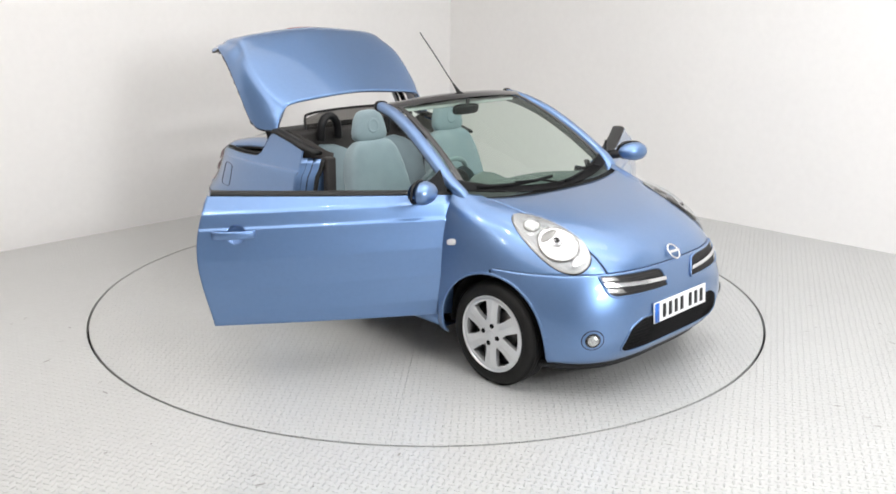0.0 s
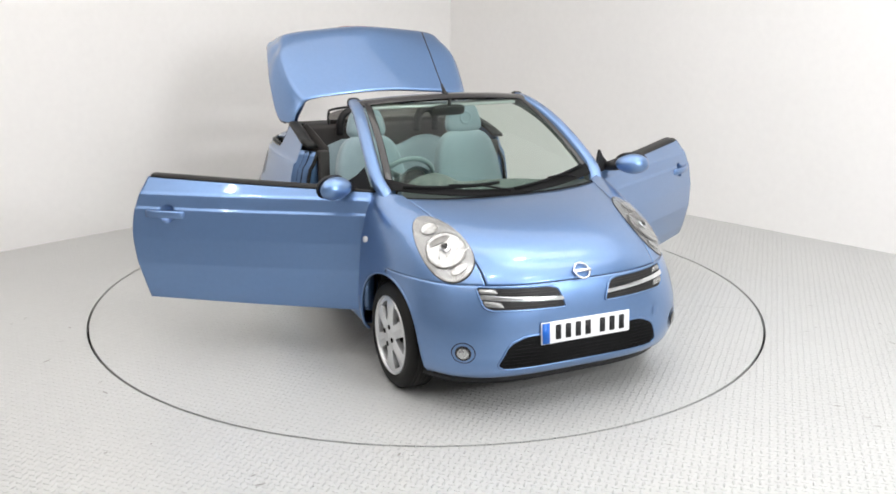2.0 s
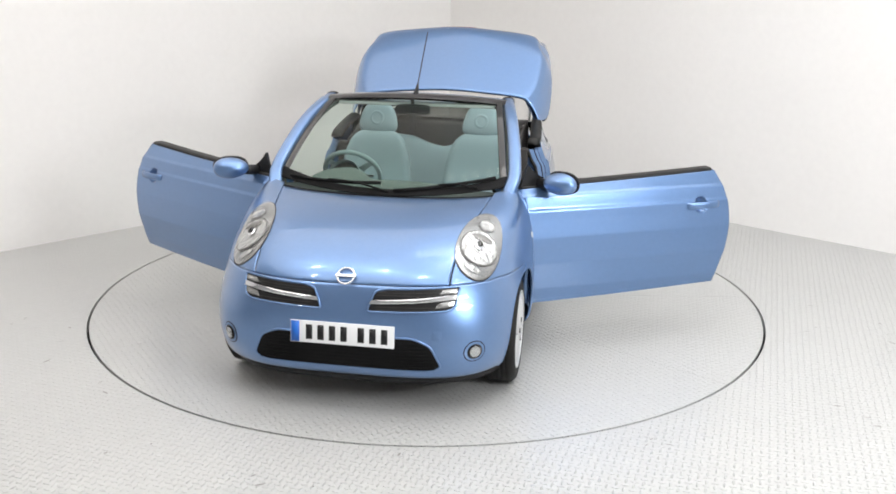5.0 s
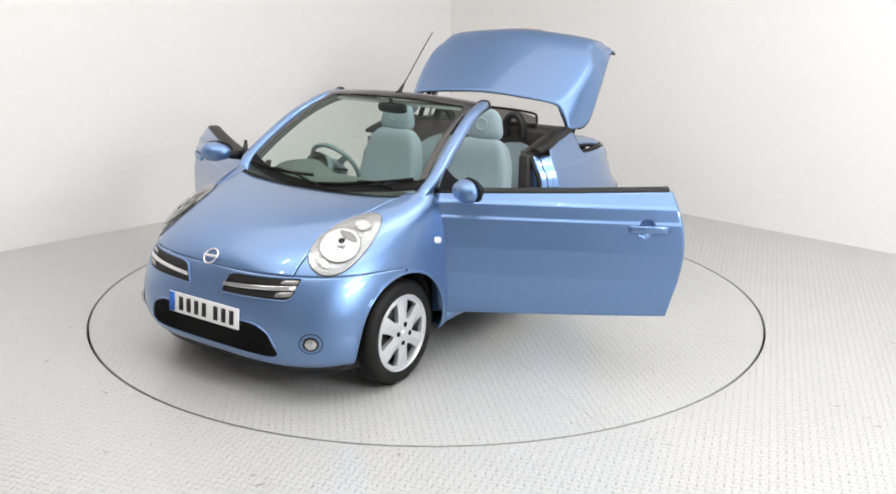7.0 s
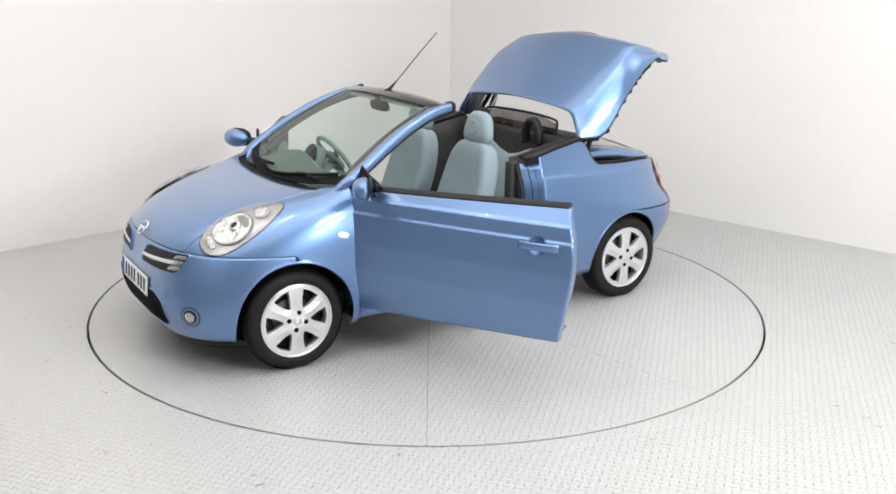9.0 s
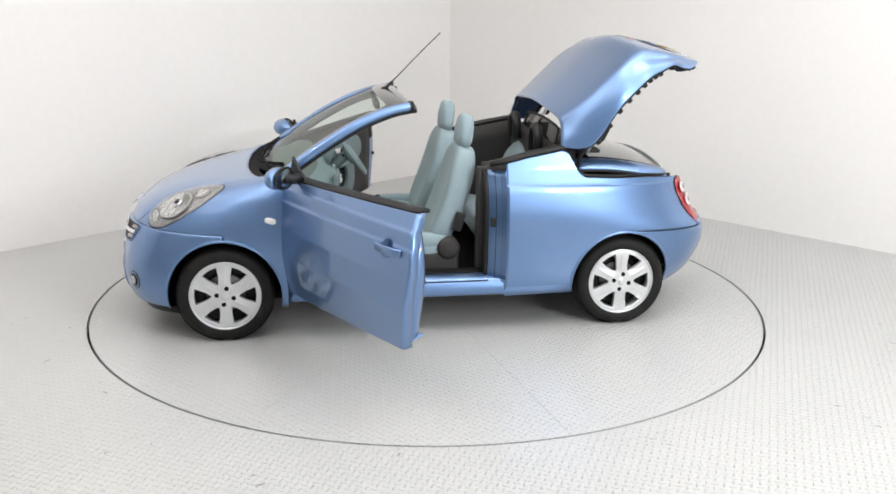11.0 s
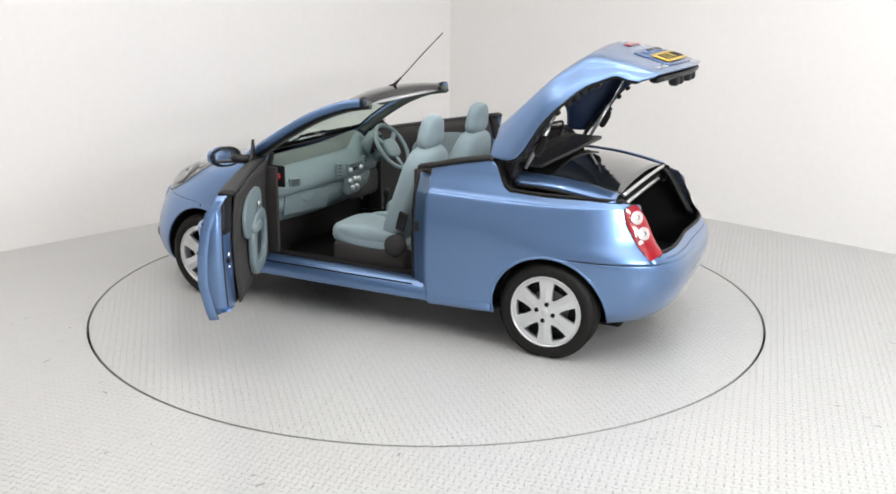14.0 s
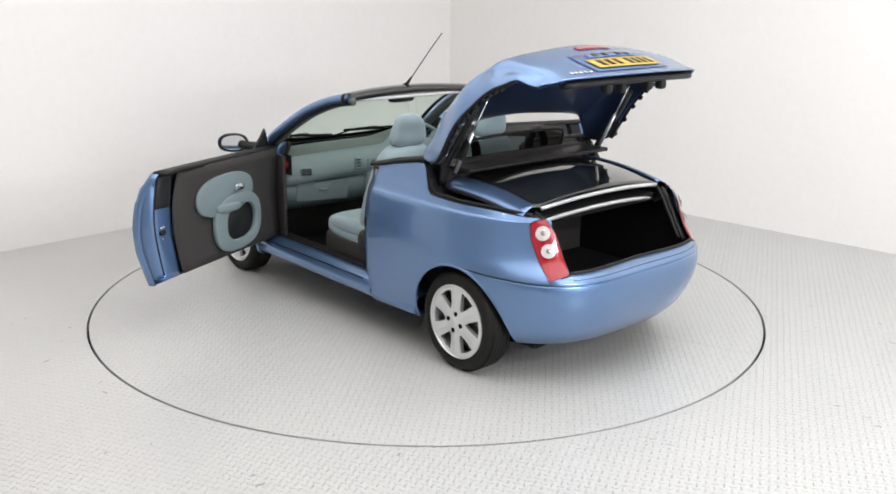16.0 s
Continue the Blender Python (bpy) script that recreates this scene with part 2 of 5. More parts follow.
# ---------------------------------------------------------------- room
def build_room():
    """Two white walls that meet behind the turntable, two unseen grey ones added to close the place and dim the bounce,
    floor and ceiling.
    """
    axis_a, axis_b = Vector((math.cos(radians(225)), math.sin(radians(225)))), Vector((math.cos(radians(-44)), math.sin(radians(-44))))
    c = Vector(CORNER)
    a, b = c + axis_a * 9.6, c + axis_b * 9.6
    d = a + axis_b * 9.6

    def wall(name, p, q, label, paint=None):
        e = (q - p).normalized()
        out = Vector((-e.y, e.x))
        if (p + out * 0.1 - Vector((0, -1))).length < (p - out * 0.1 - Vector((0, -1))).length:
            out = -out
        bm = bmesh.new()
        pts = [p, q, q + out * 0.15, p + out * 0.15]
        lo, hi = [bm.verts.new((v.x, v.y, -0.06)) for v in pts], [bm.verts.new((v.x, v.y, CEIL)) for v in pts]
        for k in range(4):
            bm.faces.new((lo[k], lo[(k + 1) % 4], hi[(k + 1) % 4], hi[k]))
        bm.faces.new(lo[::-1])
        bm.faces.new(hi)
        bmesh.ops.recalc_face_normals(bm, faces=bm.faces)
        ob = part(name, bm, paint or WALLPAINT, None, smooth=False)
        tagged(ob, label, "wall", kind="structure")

    wall("wall_north_west", a, c, "plain off-white painted studio wall meeting the floor")
    wall("wall_north_east", c, b, "plain off-white painted studio wall beside the corner")
    wall("closing_wall_east", b, d, "unseen mid-grey closing wall, added to limit bounced light", GREYWALL)
    wall("closing_wall_west", d, a, "unseen dark grey closing wall, added to limit bounced light", DARKWALL)

    # floor with a round opening for the turntable
    bm = bmesh.new()
    n = 128
    inner = [bm.verts.new((2.2445 * math.cos(2 * math.pi * k / n), 2.2445 * math.sin(2 * math.pi * k / n), 0)) for k in range(n)]
    outer = [bm.verts.new((14 * math.cos(2 * math.pi * k / n), 14 * math.sin(2 * math.pi * k / n), 0)) for k in range(n)]
    deep = [bm.verts.new((v.co.x, v.co.y, -0.05)) for v in inner]
    for k in range(n):
        j = (k + 1) % n
        bm.faces.new((inner[k], outer[k], outer[j], inner[j]))
        bm.faces.new((deep[k], inner[k], inner[j], deep[j]))
    tagged(part("floor", bm, FLOORPAINT, None, smooth=False), "pale grey painted steel tread plate floor", "floor", kind="structure")
    tagged(part("pit", lathe_bm([(0, -0.05), (2.26, -0.05)], 96, "z"), CAVITY, None), "dark pit under the turntable", "floor pit", kind="structure")
    bm = bmesh.new()
    v = [bm.verts.new((x, y, CEIL)) for x, y in ((-12, -12), (12, -12), (12, 12), (-12, 12))]
    bm.faces.new(v[::-1])
    tagged(part("ceiling", bm, WALLPAINT, None, smooth=False, solid=0.1), "plain white ceiling", "ceiling", kind="structure")


def build_turntable():
    t = thing("turntable", "round pale grey steel turntable set flush in the floor", "turntable")
    seams = (-49, 58, 100, 200)
    for k in range(4):
        bm, g = bmesh.new(), 0.0009
        a0, a1 = radians(seams[k]), radians(seams[(k + 1) % 4] + (360 if k == 3 else 0))
        am = (a0 + a1) / 2
        apex = Vector((math.cos(am), math.sin(am), 0)) * g / math.sin((a1 - a0) / 2)
        rim = [Vector((2.229 * math.cos(a), 2.229 * math.sin(a), 0)) for a in np.linspace(a0 + g / 2.2, a1 - g / 2.2, 50)]
        top = [bm.verts.new(p) for p in [apex] + rim]
        low = [bm.verts.new(v.co - Vector((0, 0, 0.02))) for v in top]
        bm.faces.new(top)
        for i in range(len(top)):
            j = (i + 1) % len(top)
            bm.faces.new((top[i], low[i], low[j], top[j]))
        part("steel_plate", bm, TABLEPAINT, t, smooth=False)
    part("plate_bed", lathe_bm([(0, -0.012), (2.2, -0.012), (2.2, -0.03), (0, -0.03)], 96, "z"), CAVITY, t, smooth=False)
    return t


def build_floor_marks():
    """Small scuffs and grit around the turntable's rim."""
    rnd = random.Random(7)
    bm = bmesh.new()
    spots = [(rnd.uniform(2.30, 2.9), rnd.uniform(-math.pi, 0.35)) for _ in range(26)] + [(rnd.uniform(2.9, 4.2), rnd.uniform(-1.5, 0.2)) for _ in range(22)]
    for r, a in spots:
        x, y, t, l, w = r * math.cos(a), r * math.sin(a), rnd.uniform(0, 3.1), rnd.uniform(0.006, 0.03), rnd.uniform(0.003, 0.007)
        c, q = math.cos(t), math.sin(t)
        ring = [bm.verts.new((x + c * p * l - q * k * w, y + q * p * l + c * k * w, 0.0032)) for p, k in ((-1, 0), (-0.4, 0.9), (0.5, 0.7), (1, 0.1), (0.4, -0.8), (-0.5, -0.9))]
        bm.faces.new(ring)
    tagged(part("floor_scuff", bm, SCUFF, None, smooth=False), "small grey scuffs and grit on the painted floor", "scuff marks", kind="stuff")


SCUFF = material("grey_scuff", (0.27, 0.26, 0.25), rough=0.8, var=0.4, scale=30)
def build_ceiling_light(x, y, turn):
    t = thing("ceiling_light", "white louvred fluorescent ceiling light, switched on", "ceiling light", "ceiling lights", m=pose(x, y, CEIL - 0.30, 0, 0, turn))
    part("housing", box_bm(-1.55, 1.55, -0.36, 0.36, 0.06, 0.12, 0.01), WHITE, t, smooth=False)
    for k in range(15):
        part("tube_segment", box_bm(-0.045, 0.045, -0.30, 0.30, -0.01, 0.05, 0.01), GLOW, t, "glowing louvre cell", m=pose(-1.4 + 0.2 * k, 0, 0))
    for q in (-0.335, 0.335):
        part("louvre_rail", box_bm(-1.55, 1.55, q - 0.02, q + 0.02, -0.03, 0.06, 0.004), WHITE, t, smooth=False)
    part("hanger", lathe_bm([(0.008, 0.1), (0.008, 0.32)], 10, "z"), STEEL, t)


GLOW = bpy.data.materials.new("lamp_glow")
GLOW.use_nodes = True
GLOW.node_tree.nodes["Principled BSDF"].inputs["Emission Color"].default_value = (1.0, 0.98, 0.95, 1)
GLOW.node_tree.nodes["Principled BSDF"].inputs["Emission Strength"].default_value = 5.0
build_room()
for cx, cy in ((1.5, -0.75), (2.3, -1.75)):
    build_ceiling_light(cx, cy, 8)
build_floor_marks()
turntable = build_turntable()

# ---------------------------------------------------------------- car body
# car space: x forward, y to its left, z up, origin on the turntable's axis
DOOR_F, DOOR_R = 0.955, -0.365
WHEEL_F, WHEEL_R = 1.325, -1.118
NOSE = np.array([(1.865, .187, .785, .207, 3.6), (1.93, .222, .818, .248, 3.7), (1.968, .33, .834, .36, 3.8), (1.972, .45, .838, .46, 3.6), (1.957, .57, .838, .56, 3.2),
                 (1.92, .68, .832, .645, 2.85), (1.855, .755, .824, .72, 2.65), (1.74, .825, .81, .79, 2.55), (1.58, .883, .788, .87, 2.5), (1.36, .93, .755, .94, 2.4), (1.13, .957, .712, 1.0, 2.2)])
TAIL = np.array([(-1.69, .232, .785, .205, 3.4), (-1.742, .295, .812, .28, 3.6), (-1.788, .39, .832, .40, 3.8), (-1.812, .50, .838, .53, 4.1), (-1.798, .60, .838, .64, 4.2),
                 (-1.735, .70, .834, .74, 3.7), (-1.70, .80, .818, .84, 3.5), (-1.672, .88, .802, .905, 3.5), (-1.662, .895, .782, .924, 3.7), (-1.64, .93, .766, .965, 3.7), (-1.62, .985, .742, 1.04, 3.5), (-1.58, 1.07, .712, 1.17, 3.3)])


def horseshoe(rows, cut, v, u):
    """The body's outline at row v, sampled at shares u of its length from the centre line to the door's edge."""
    xc, zc, ys, zs, n = cr(rows, v)[0]
    p = np.linspace(0, math.pi / 2, 160)
    c, s = np.abs(np.cos(p)) ** (2 / n), np.abs(np.sin(p)) ** (2 / n)
    x, y = cut + (xc - cut) * c, ys * s
    z = zc + (zs - zc) * (1 - c)
    d = np.concatenate([[0], np.cumsum(np.hypot(np.diff(x), np.diff(y)))])
    d /= d[-1]
    return np.stack([np.interp(u, d, k) for k in (x, y, z)], -1)


def sheet(rows, cut, v0, v1, nv, u0, u1, nu):
    """Part of the body between rows v0..v1 and shares u0..u1 (numbers, or functions of v)."""
    out = []
    for v in np.linspace(v0, v1, nv):
        a = u0(v) if callable(u0) else u0
        b = u1(v) if callable(u1) else u1
        out.append(horseshoe(rows, cut, v, np.linspace(a, b, nu)))
    return np.array(out)


def share_at(rows, cut, v, y):
    u = np.linspace(0, 1, 200)
    return float(np.interp(y, horseshoe(rows, cut, v, u)[:, 1], u))


def share_at_x(rows, cut, v, x):
    u = np.linspace(0, 1, 200)
    p = horseshoe(rows, cut, v, u)[:, 0]
    return float(np.interp(-x if cut > 0 else x, -p if cut > 0 else p, u))


SEAM = 5.0
hood_edge = lambda v: share_at(NOSE, DOOR_F, v, float(np.interp(v, (5, 6, 7, 8, 9, 10), (.50, .505, .52, .545, .58, .61))))
skin = grid_bm(sheet(NOSE, DOOR_F, 0, 10, 60, 0, 1, 90), flip=True, mirror=True)
NOSE_TREE = BVHTree.FromBMesh(skin)
skin.free()
skin = grid_bm(sheet(TAIL, DOOR_R, 0, 11, 90, 0, 1, 90), mirror=True)
TAIL_TREE = BVHTree.FromBMesh(skin)
skin.free()


def drape(tree, centre, along, across, outline, lift, rings=6, dome=0.0):
    """A patch with the outline (a, b), laid on the body along a direction and lifted off it."""
    centre, along, across = Vector(centre), Vector(along).normalized(), Vector(across)
    across = (across - along * across.dot(along)).normalized()
    way = along.cross(across).normalized()
    if way.dot(centre - Vector((centre.x * 0.6, 0, 0.35))) < 0:
        way = -way
    bm = bmesh.new()
    cen = Vector((sum(p[0] for p in outline) / len(outline), sum(p[1] for p in outline) / len(outline)))

    def put(a, b, extra):
        o = centre + along * a + across * b
        for sgn in (1, -1):
            h = tree.ray_cast(o + way * sgn * 0.6, -way * sgn, 1.2)
            if h[0] is not None and (h[0] - o).length < 0.35:
                return bm.verts.new(h[0] + way * sgn * (lift + extra))
        return bm.verts.new(o)

    prev = None
    for k in range(rings, 0, -1):
        f = k / rings
        ring = [put(cen.x + (a - cen.x) * f, cen.y + (b - cen.y) * f, dome * (1 - f * f)) for a, b in outline]
        if prev:
            for i in range(len(ring)):
                j = (i + 1) % len(ring)
                bm.faces.new((prev[i], prev[j], ring[j], ring[i]))
        prev = ring
    mid = put(cen.x, cen.y, dome)
    for i in range(len(prev)):
        bm.faces.new((prev[i], prev[(i + 1) % len(prev)], mid))
    bmesh.ops.recalc_face_normals(bm, faces=bm.faces)
    return bm


CAR_SHIFT = -0.035
car = thing("convertible_car", "small light-blue metallic two-door convertible, doors and boot open", "car")


def build_front():
    g = 0.004
    bumper = cut_arch(grid_bm(sheet(NOSE, DOOR_F, 0, SEAM - 0.014, 46, 0, lambda v: share_at_x(NOSE, DOOR_F, v, WHEEL_F), 84), flip=True, mirror=True), WHEEL_F, 0.285, 0.345)
    part("front_bumper", bumper, PAINT, car, solid=0.004)
    part("cowl_tray", grid_bm(sheet(NOSE, DOOR_F, 9.5, 10, 6, 0, 0.86, 30) - np.array((0, 0, 0.014)), flip=True, mirror=True), CAVITY, car)
    part("hood", grid_bm(sheet(NOSE, DOOR_F, SEAM + 0.018, 9.72, 50, 0, lambda v: hood_edge(v) - g, 40), flip=True, mirror=True), PAINT, car, solid=0.006)
    for s in (1, -1):
        P = sheet(NOSE, DOOR_F, 0, 10, 91, lambda v: hood_edge(max(v, 5)), 1, 90)
        wing = grid_bm(P, flip=True, skip=lambda i, j: i < 45 and P[i, j, 0] > WHEEL_F)
        loose = [v for v in wing.verts if not v.link_faces]
        bmesh.ops.delete(wing, geom=loose, context="VERTS")
        wing = cut_arch(wing, WHEEL_F, 0.285, 0.345)
        if s < 0:
            wing = flip_y(wing)
        part("front_wing", wing, PAINT, car, solid=0.004)


def ztop(x):
    return float(np.interp(-x, (0.2, 0.3, 0.5, 0.72, 0.76, 0.82, 0.86, 1.05, 1.3, 1.5, 1.7), (1.03, 1.035, 1.085, 1.125, 1.10, 0.985, 0.955, 0.945, 0.94, 0.92, 0.89)))


def build_rear():
    bumper = cut_arch(grid_bm(sheet(TAIL, DOOR_R, 0, 3.97, 44, 0, lambda v: share_at_x(TAIL, DOOR_R, v, WHEEL_R), 84), mirror=True), WHEEL_R, 0.285, 0.334)
    part("rear_bumper", bumper, PAINT, car, solid=0.004)
    us = np.linspace(0, 1, 200)
    for s in (1, -1):
        vs = np.linspace(4.0, 11, 110)
        dense = np.array([horseshoe(TAIL, DOOR_R, v, us) for v in vs])
        cols = []
        u_lo = share_at(TAIL, DOOR_R, 4.0, 0.60)
        for u in np.linspace(u_lo, 1, 90):
            line = np.stack([[np.interp(u, us, dense[i, :, k]) for k in range(3)] for i in range(len(vs))])
            over = line[:, 2] - np.array([ztop(x) for x in line[:, 0]])
            top = float(np.interp(0, over, np.arange(len(vs))))
            cols.append(np.stack([np.interp(np.linspace(0, top, 50), np.arange(len(vs)), line[:, k]) for k in range(3)], -1))
        high = np.array(cols).transpose(1, 0, 2)
        low = np.array([horseshoe(TAIL, DOOR_R, v, np.linspace(u_lo, 1, 90)) for v in np.linspace(0.2, 4.0, 40)])
        P = np.concatenate([low[:-1], high])
        q = grid_bm(P, skip=lambda i, j: i < 39 and P[i, j, 0] < WHEEL_R)
        bmesh.ops.delete(q, geom=[v for v in q.verts if not v.link_faces], context="VERTS")
        q = cut_arch(q, WHEEL_R, 0.285, 0.334)
        if s < 0:
            q = flip_y(q)
        part("rear_quarter_panel", q, PAINT, car, solid=0.004)


def build_wheel(x, s):
    y0 = 0.80
    tyre = [(0.20, -0.17), (0.235, -0.178), (0.265, -0.172), (0.281, -0.155), (0.2865, -0.13), (0.2865, -0.05), (0.281, -0.025), (0.265, -0.006), (0.24, 0.0), (0.218, -0.004), (0.205, -0.014)]
    m = pose(x, s * y0, 0.2865, 0, 0, 0 if s > 0 else 180)
    w = part("wheel", lathe_bm([(0.0, -0.09), (0.12, -0.085), (0.13, -0.075), (0.185, -0.08), (0.2, -0.17)], 40), BLACK, car, m=m)
    part("brake_disc", lathe_bm([(0.05, -0.072), (0.115, -0.072), (0.118, -0.08)], 36), STEEL, w)
    part("tyre", lathe_bm(tyre, 64), RUBBER, w)
    part("tread", join(*[lathe_bm([(0.2866, a), (0.2885, a + 0.002), (0.2885, a + 0.018), (0.2866, a + 0.02)], 64) for a in (-0.148, -0.122, -0.096, -0.07, -0.046)]), RUBBER, w)
    part("rim_lip", lathe_bm([(0.209, -0.016), (0.2115, -0.005), (0.208, -0.001), (0.203, -0.006), (0.199, -0.03), (0.195, -0.16)], 64), ALLOY, w)
    # six broad spokes
    bm = bmesh.new()
    R = (0.02, 0.045, 0.068, 0.083, 0.105, 0.132, 0.158, 0.182, 0.194, 0.204)
    Y = (0.004, 0.004, 0.001, -0.004, -0.006, -0.006, -0.006, -0.008, -0.009, -0.012)
    vs = {}
    def vert(i, a, dip=0.0):
        key = (i, round(a, 4))
        if key not in vs:
            vs[key] = bm.verts.new((R[i] * math.cos(a), Y[i] - dip, R[i] * math.sin(a)))
        return vs[key]
    ridge = lambda i, j: -float(np.interp(i, (2, 3, 5, 8), (0.0, 0.011, 0.007, 0.0))) if j == 2 else 0.0
    for k in range(6):
        for i in range(len(R) - 1):
            def edges(r):
                h = radians(np.interp(r, (0.083, 0.105, 0.132, 0.182), (3.5, 10.5, 14, 16)))
                c = math.pi / 3 * k
                return [c + h, c + (math.pi / 3) * 0.3 + h * 0.4, c + math.pi / 6, c + math.pi / 3 * 0.7 - h * 0.4, c + math.pi / 3 - h, c + math.pi / 3, c + math.pi / 3 + h]
            a, b = edges(R[i]), edges(R[i + 1])
            hole = 3 <= i < 7
            for j in range(4 if hole else 6):
                q = [vert(i, a[j], ridge(i, j)), vert(i + 1, b[j], ridge(i + 1, j)), vert(i + 1, b[j + 1], ridge(i + 1, j + 1)), vert(i, a[j + 1], ridge(i, j + 1))]
                bm.faces.new(q)
    bmesh.ops.remove_doubles(bm, verts=bm.verts, dist=0.0003)
    bmesh.ops.recalc_face_normals(bm, faces=bm.faces)
    if sum(f.normal.y for f in bm.faces) < 0:
        bmesh.ops.reverse_faces(bm, faces=bm.faces)
    part("rim", bm, ALLOY, w, "silver six-spoke alloy wheel face", solid=0.03, bevel=0.002)
    part("centre_cap", lathe_bm([(0.0, 0.009), (0.02, 0.008), (0.024, 0.005), (0.024, -0.006)], 24), ALLOY, w)
    for k in range(4):
        a = k * math.pi / 2 + 0.2
        part("bolt", lathe_bm([(0.0, 0.0065), (0.008, 0.0065), (0.0135, 0.0058), (0.0135, -0.004)], 14), CAVITY, w, m=pose(0.05 * math.cos(a), 0, 0.05 * math.sin(a)))


def build_wheel_wells():
    for x in (WHEEL_F, WHEEL_R):
        for s in (1, -1):
            pts = [(x + 0.35 * math.cos(a), 0.285 + 0.35 * math.sin(a)) for a in np.linspace(-0.08, math.pi + (0.08 if x > 0 else -0.2), 24)]
            P = np.array([[(px, y, pz) for px, pz in pts] for y in ((0.42, 0.6, 0.745) if x > 0 else (0.575, 0.62, 0.66))])
            P[:, :, 1] *= s
            part("wheel_arch_liner", grid_bm(P, flip=s < 0), CAVITY, car, solid=0.004)
            bm = bmesh.new()
            bm.faces.new([bm.verts.new((px, (0.44 if x > 0 else 0.58) * s, pz)) for px, pz in pts])
            part("wheel_arch_liner", bm, CAVITY, car, smooth=False)
    part("underbody", box_bm(-1.5, 1.72, -0.56, 0.56, 0.175, 0.24, 0.02), CAVITY, car)
    part("underbody", box_bm(-0.74, 0.93, -0.72, 0.72, 0.205, 0.24, 0.01), CAVITY, car)


def build_arch_lips():
    for x, tree in ((WHEEL_F, NOSE_TREE), (WHEEL_R, TAIL_TREE)):
        for s in (1, -1):
            line = []
            for a in np.linspace(-0.22, math.pi + 0.22, 60):
                r = 0.341 if x > 0 else 0.330
                px, pz = x + r * math.cos(a), 0.285 + r * math.sin(a)
                h = tree.ray_cast(Vector((px, s * 1.4, pz)), Vector((0, -s, 0)))
                if h[0] is not None and abs(h[0].y) > 0.6:
                    line.append(h[0] - Vector((0, s * 0.006, 0)))
            part("arch_lip", sweep_bm(line, oval(0.009, 0.009, 8), up=(0, 1, 0)), PAINT, car)


def build_sills():
    for s in (1, -1):
        prof = [(0.66, 0.229), (0.785, 0.229), (0.806, 0.238), (0.814, 0.256), (0.812, 0.28), (0.802, 0.312), (0.782, 0.337), (0.75, 0.35), (0.66, 0.352)]
        xs = np.linspace(-0.782, 0.97, 12)
        P = np.array([[(x, s * y, z) for y, z in prof] for x in xs])
        part("sill", grid_bm(P, flip=s > 0), PAINT, car, solid=0.004)
        part("sill_seam", sweep_bm([(x, s * 0.796, 0.327) for x in np.linspace(-0.26, 0.93, 12)], oval(0.004, 0.004, 8)), SEAL, car)
        part("sill_seam", sweep_bm([(x, s * 0.790, 0.332) for x in np.linspace(DOOR_R - 0.01, -0.775, 8)], oval(0.003, 0.003, 8)), SEAL, car)
        part("sill_trim", box_bm(-0.28, 0.90, min(s * 0.625, s * 0.705), max(s * 0.625, s * 0.705), 0.25, 0.362, 0.008), CAVITY, car)


# ---------------------------------------------------------------- windscreen and frame
def screen_pt(u, w):
    """u from -1 to 1 across, w from the cowl (0) to the header (1)."""
    y = u * (0.668 * (1 - w) + 0.542 * w)
    x = (1.125 - 0.16 * u * u) * (1 - w) + (0.325 - 0.045 * u * u) * w
    z = (0.955 + 0.045 * u * u) * (1 - w) + (1.412 - 0.028 * u * u) * w
    b = 4 * w * (1 - w) * 0.035
    return (x + b * 0.45, y, z + b)


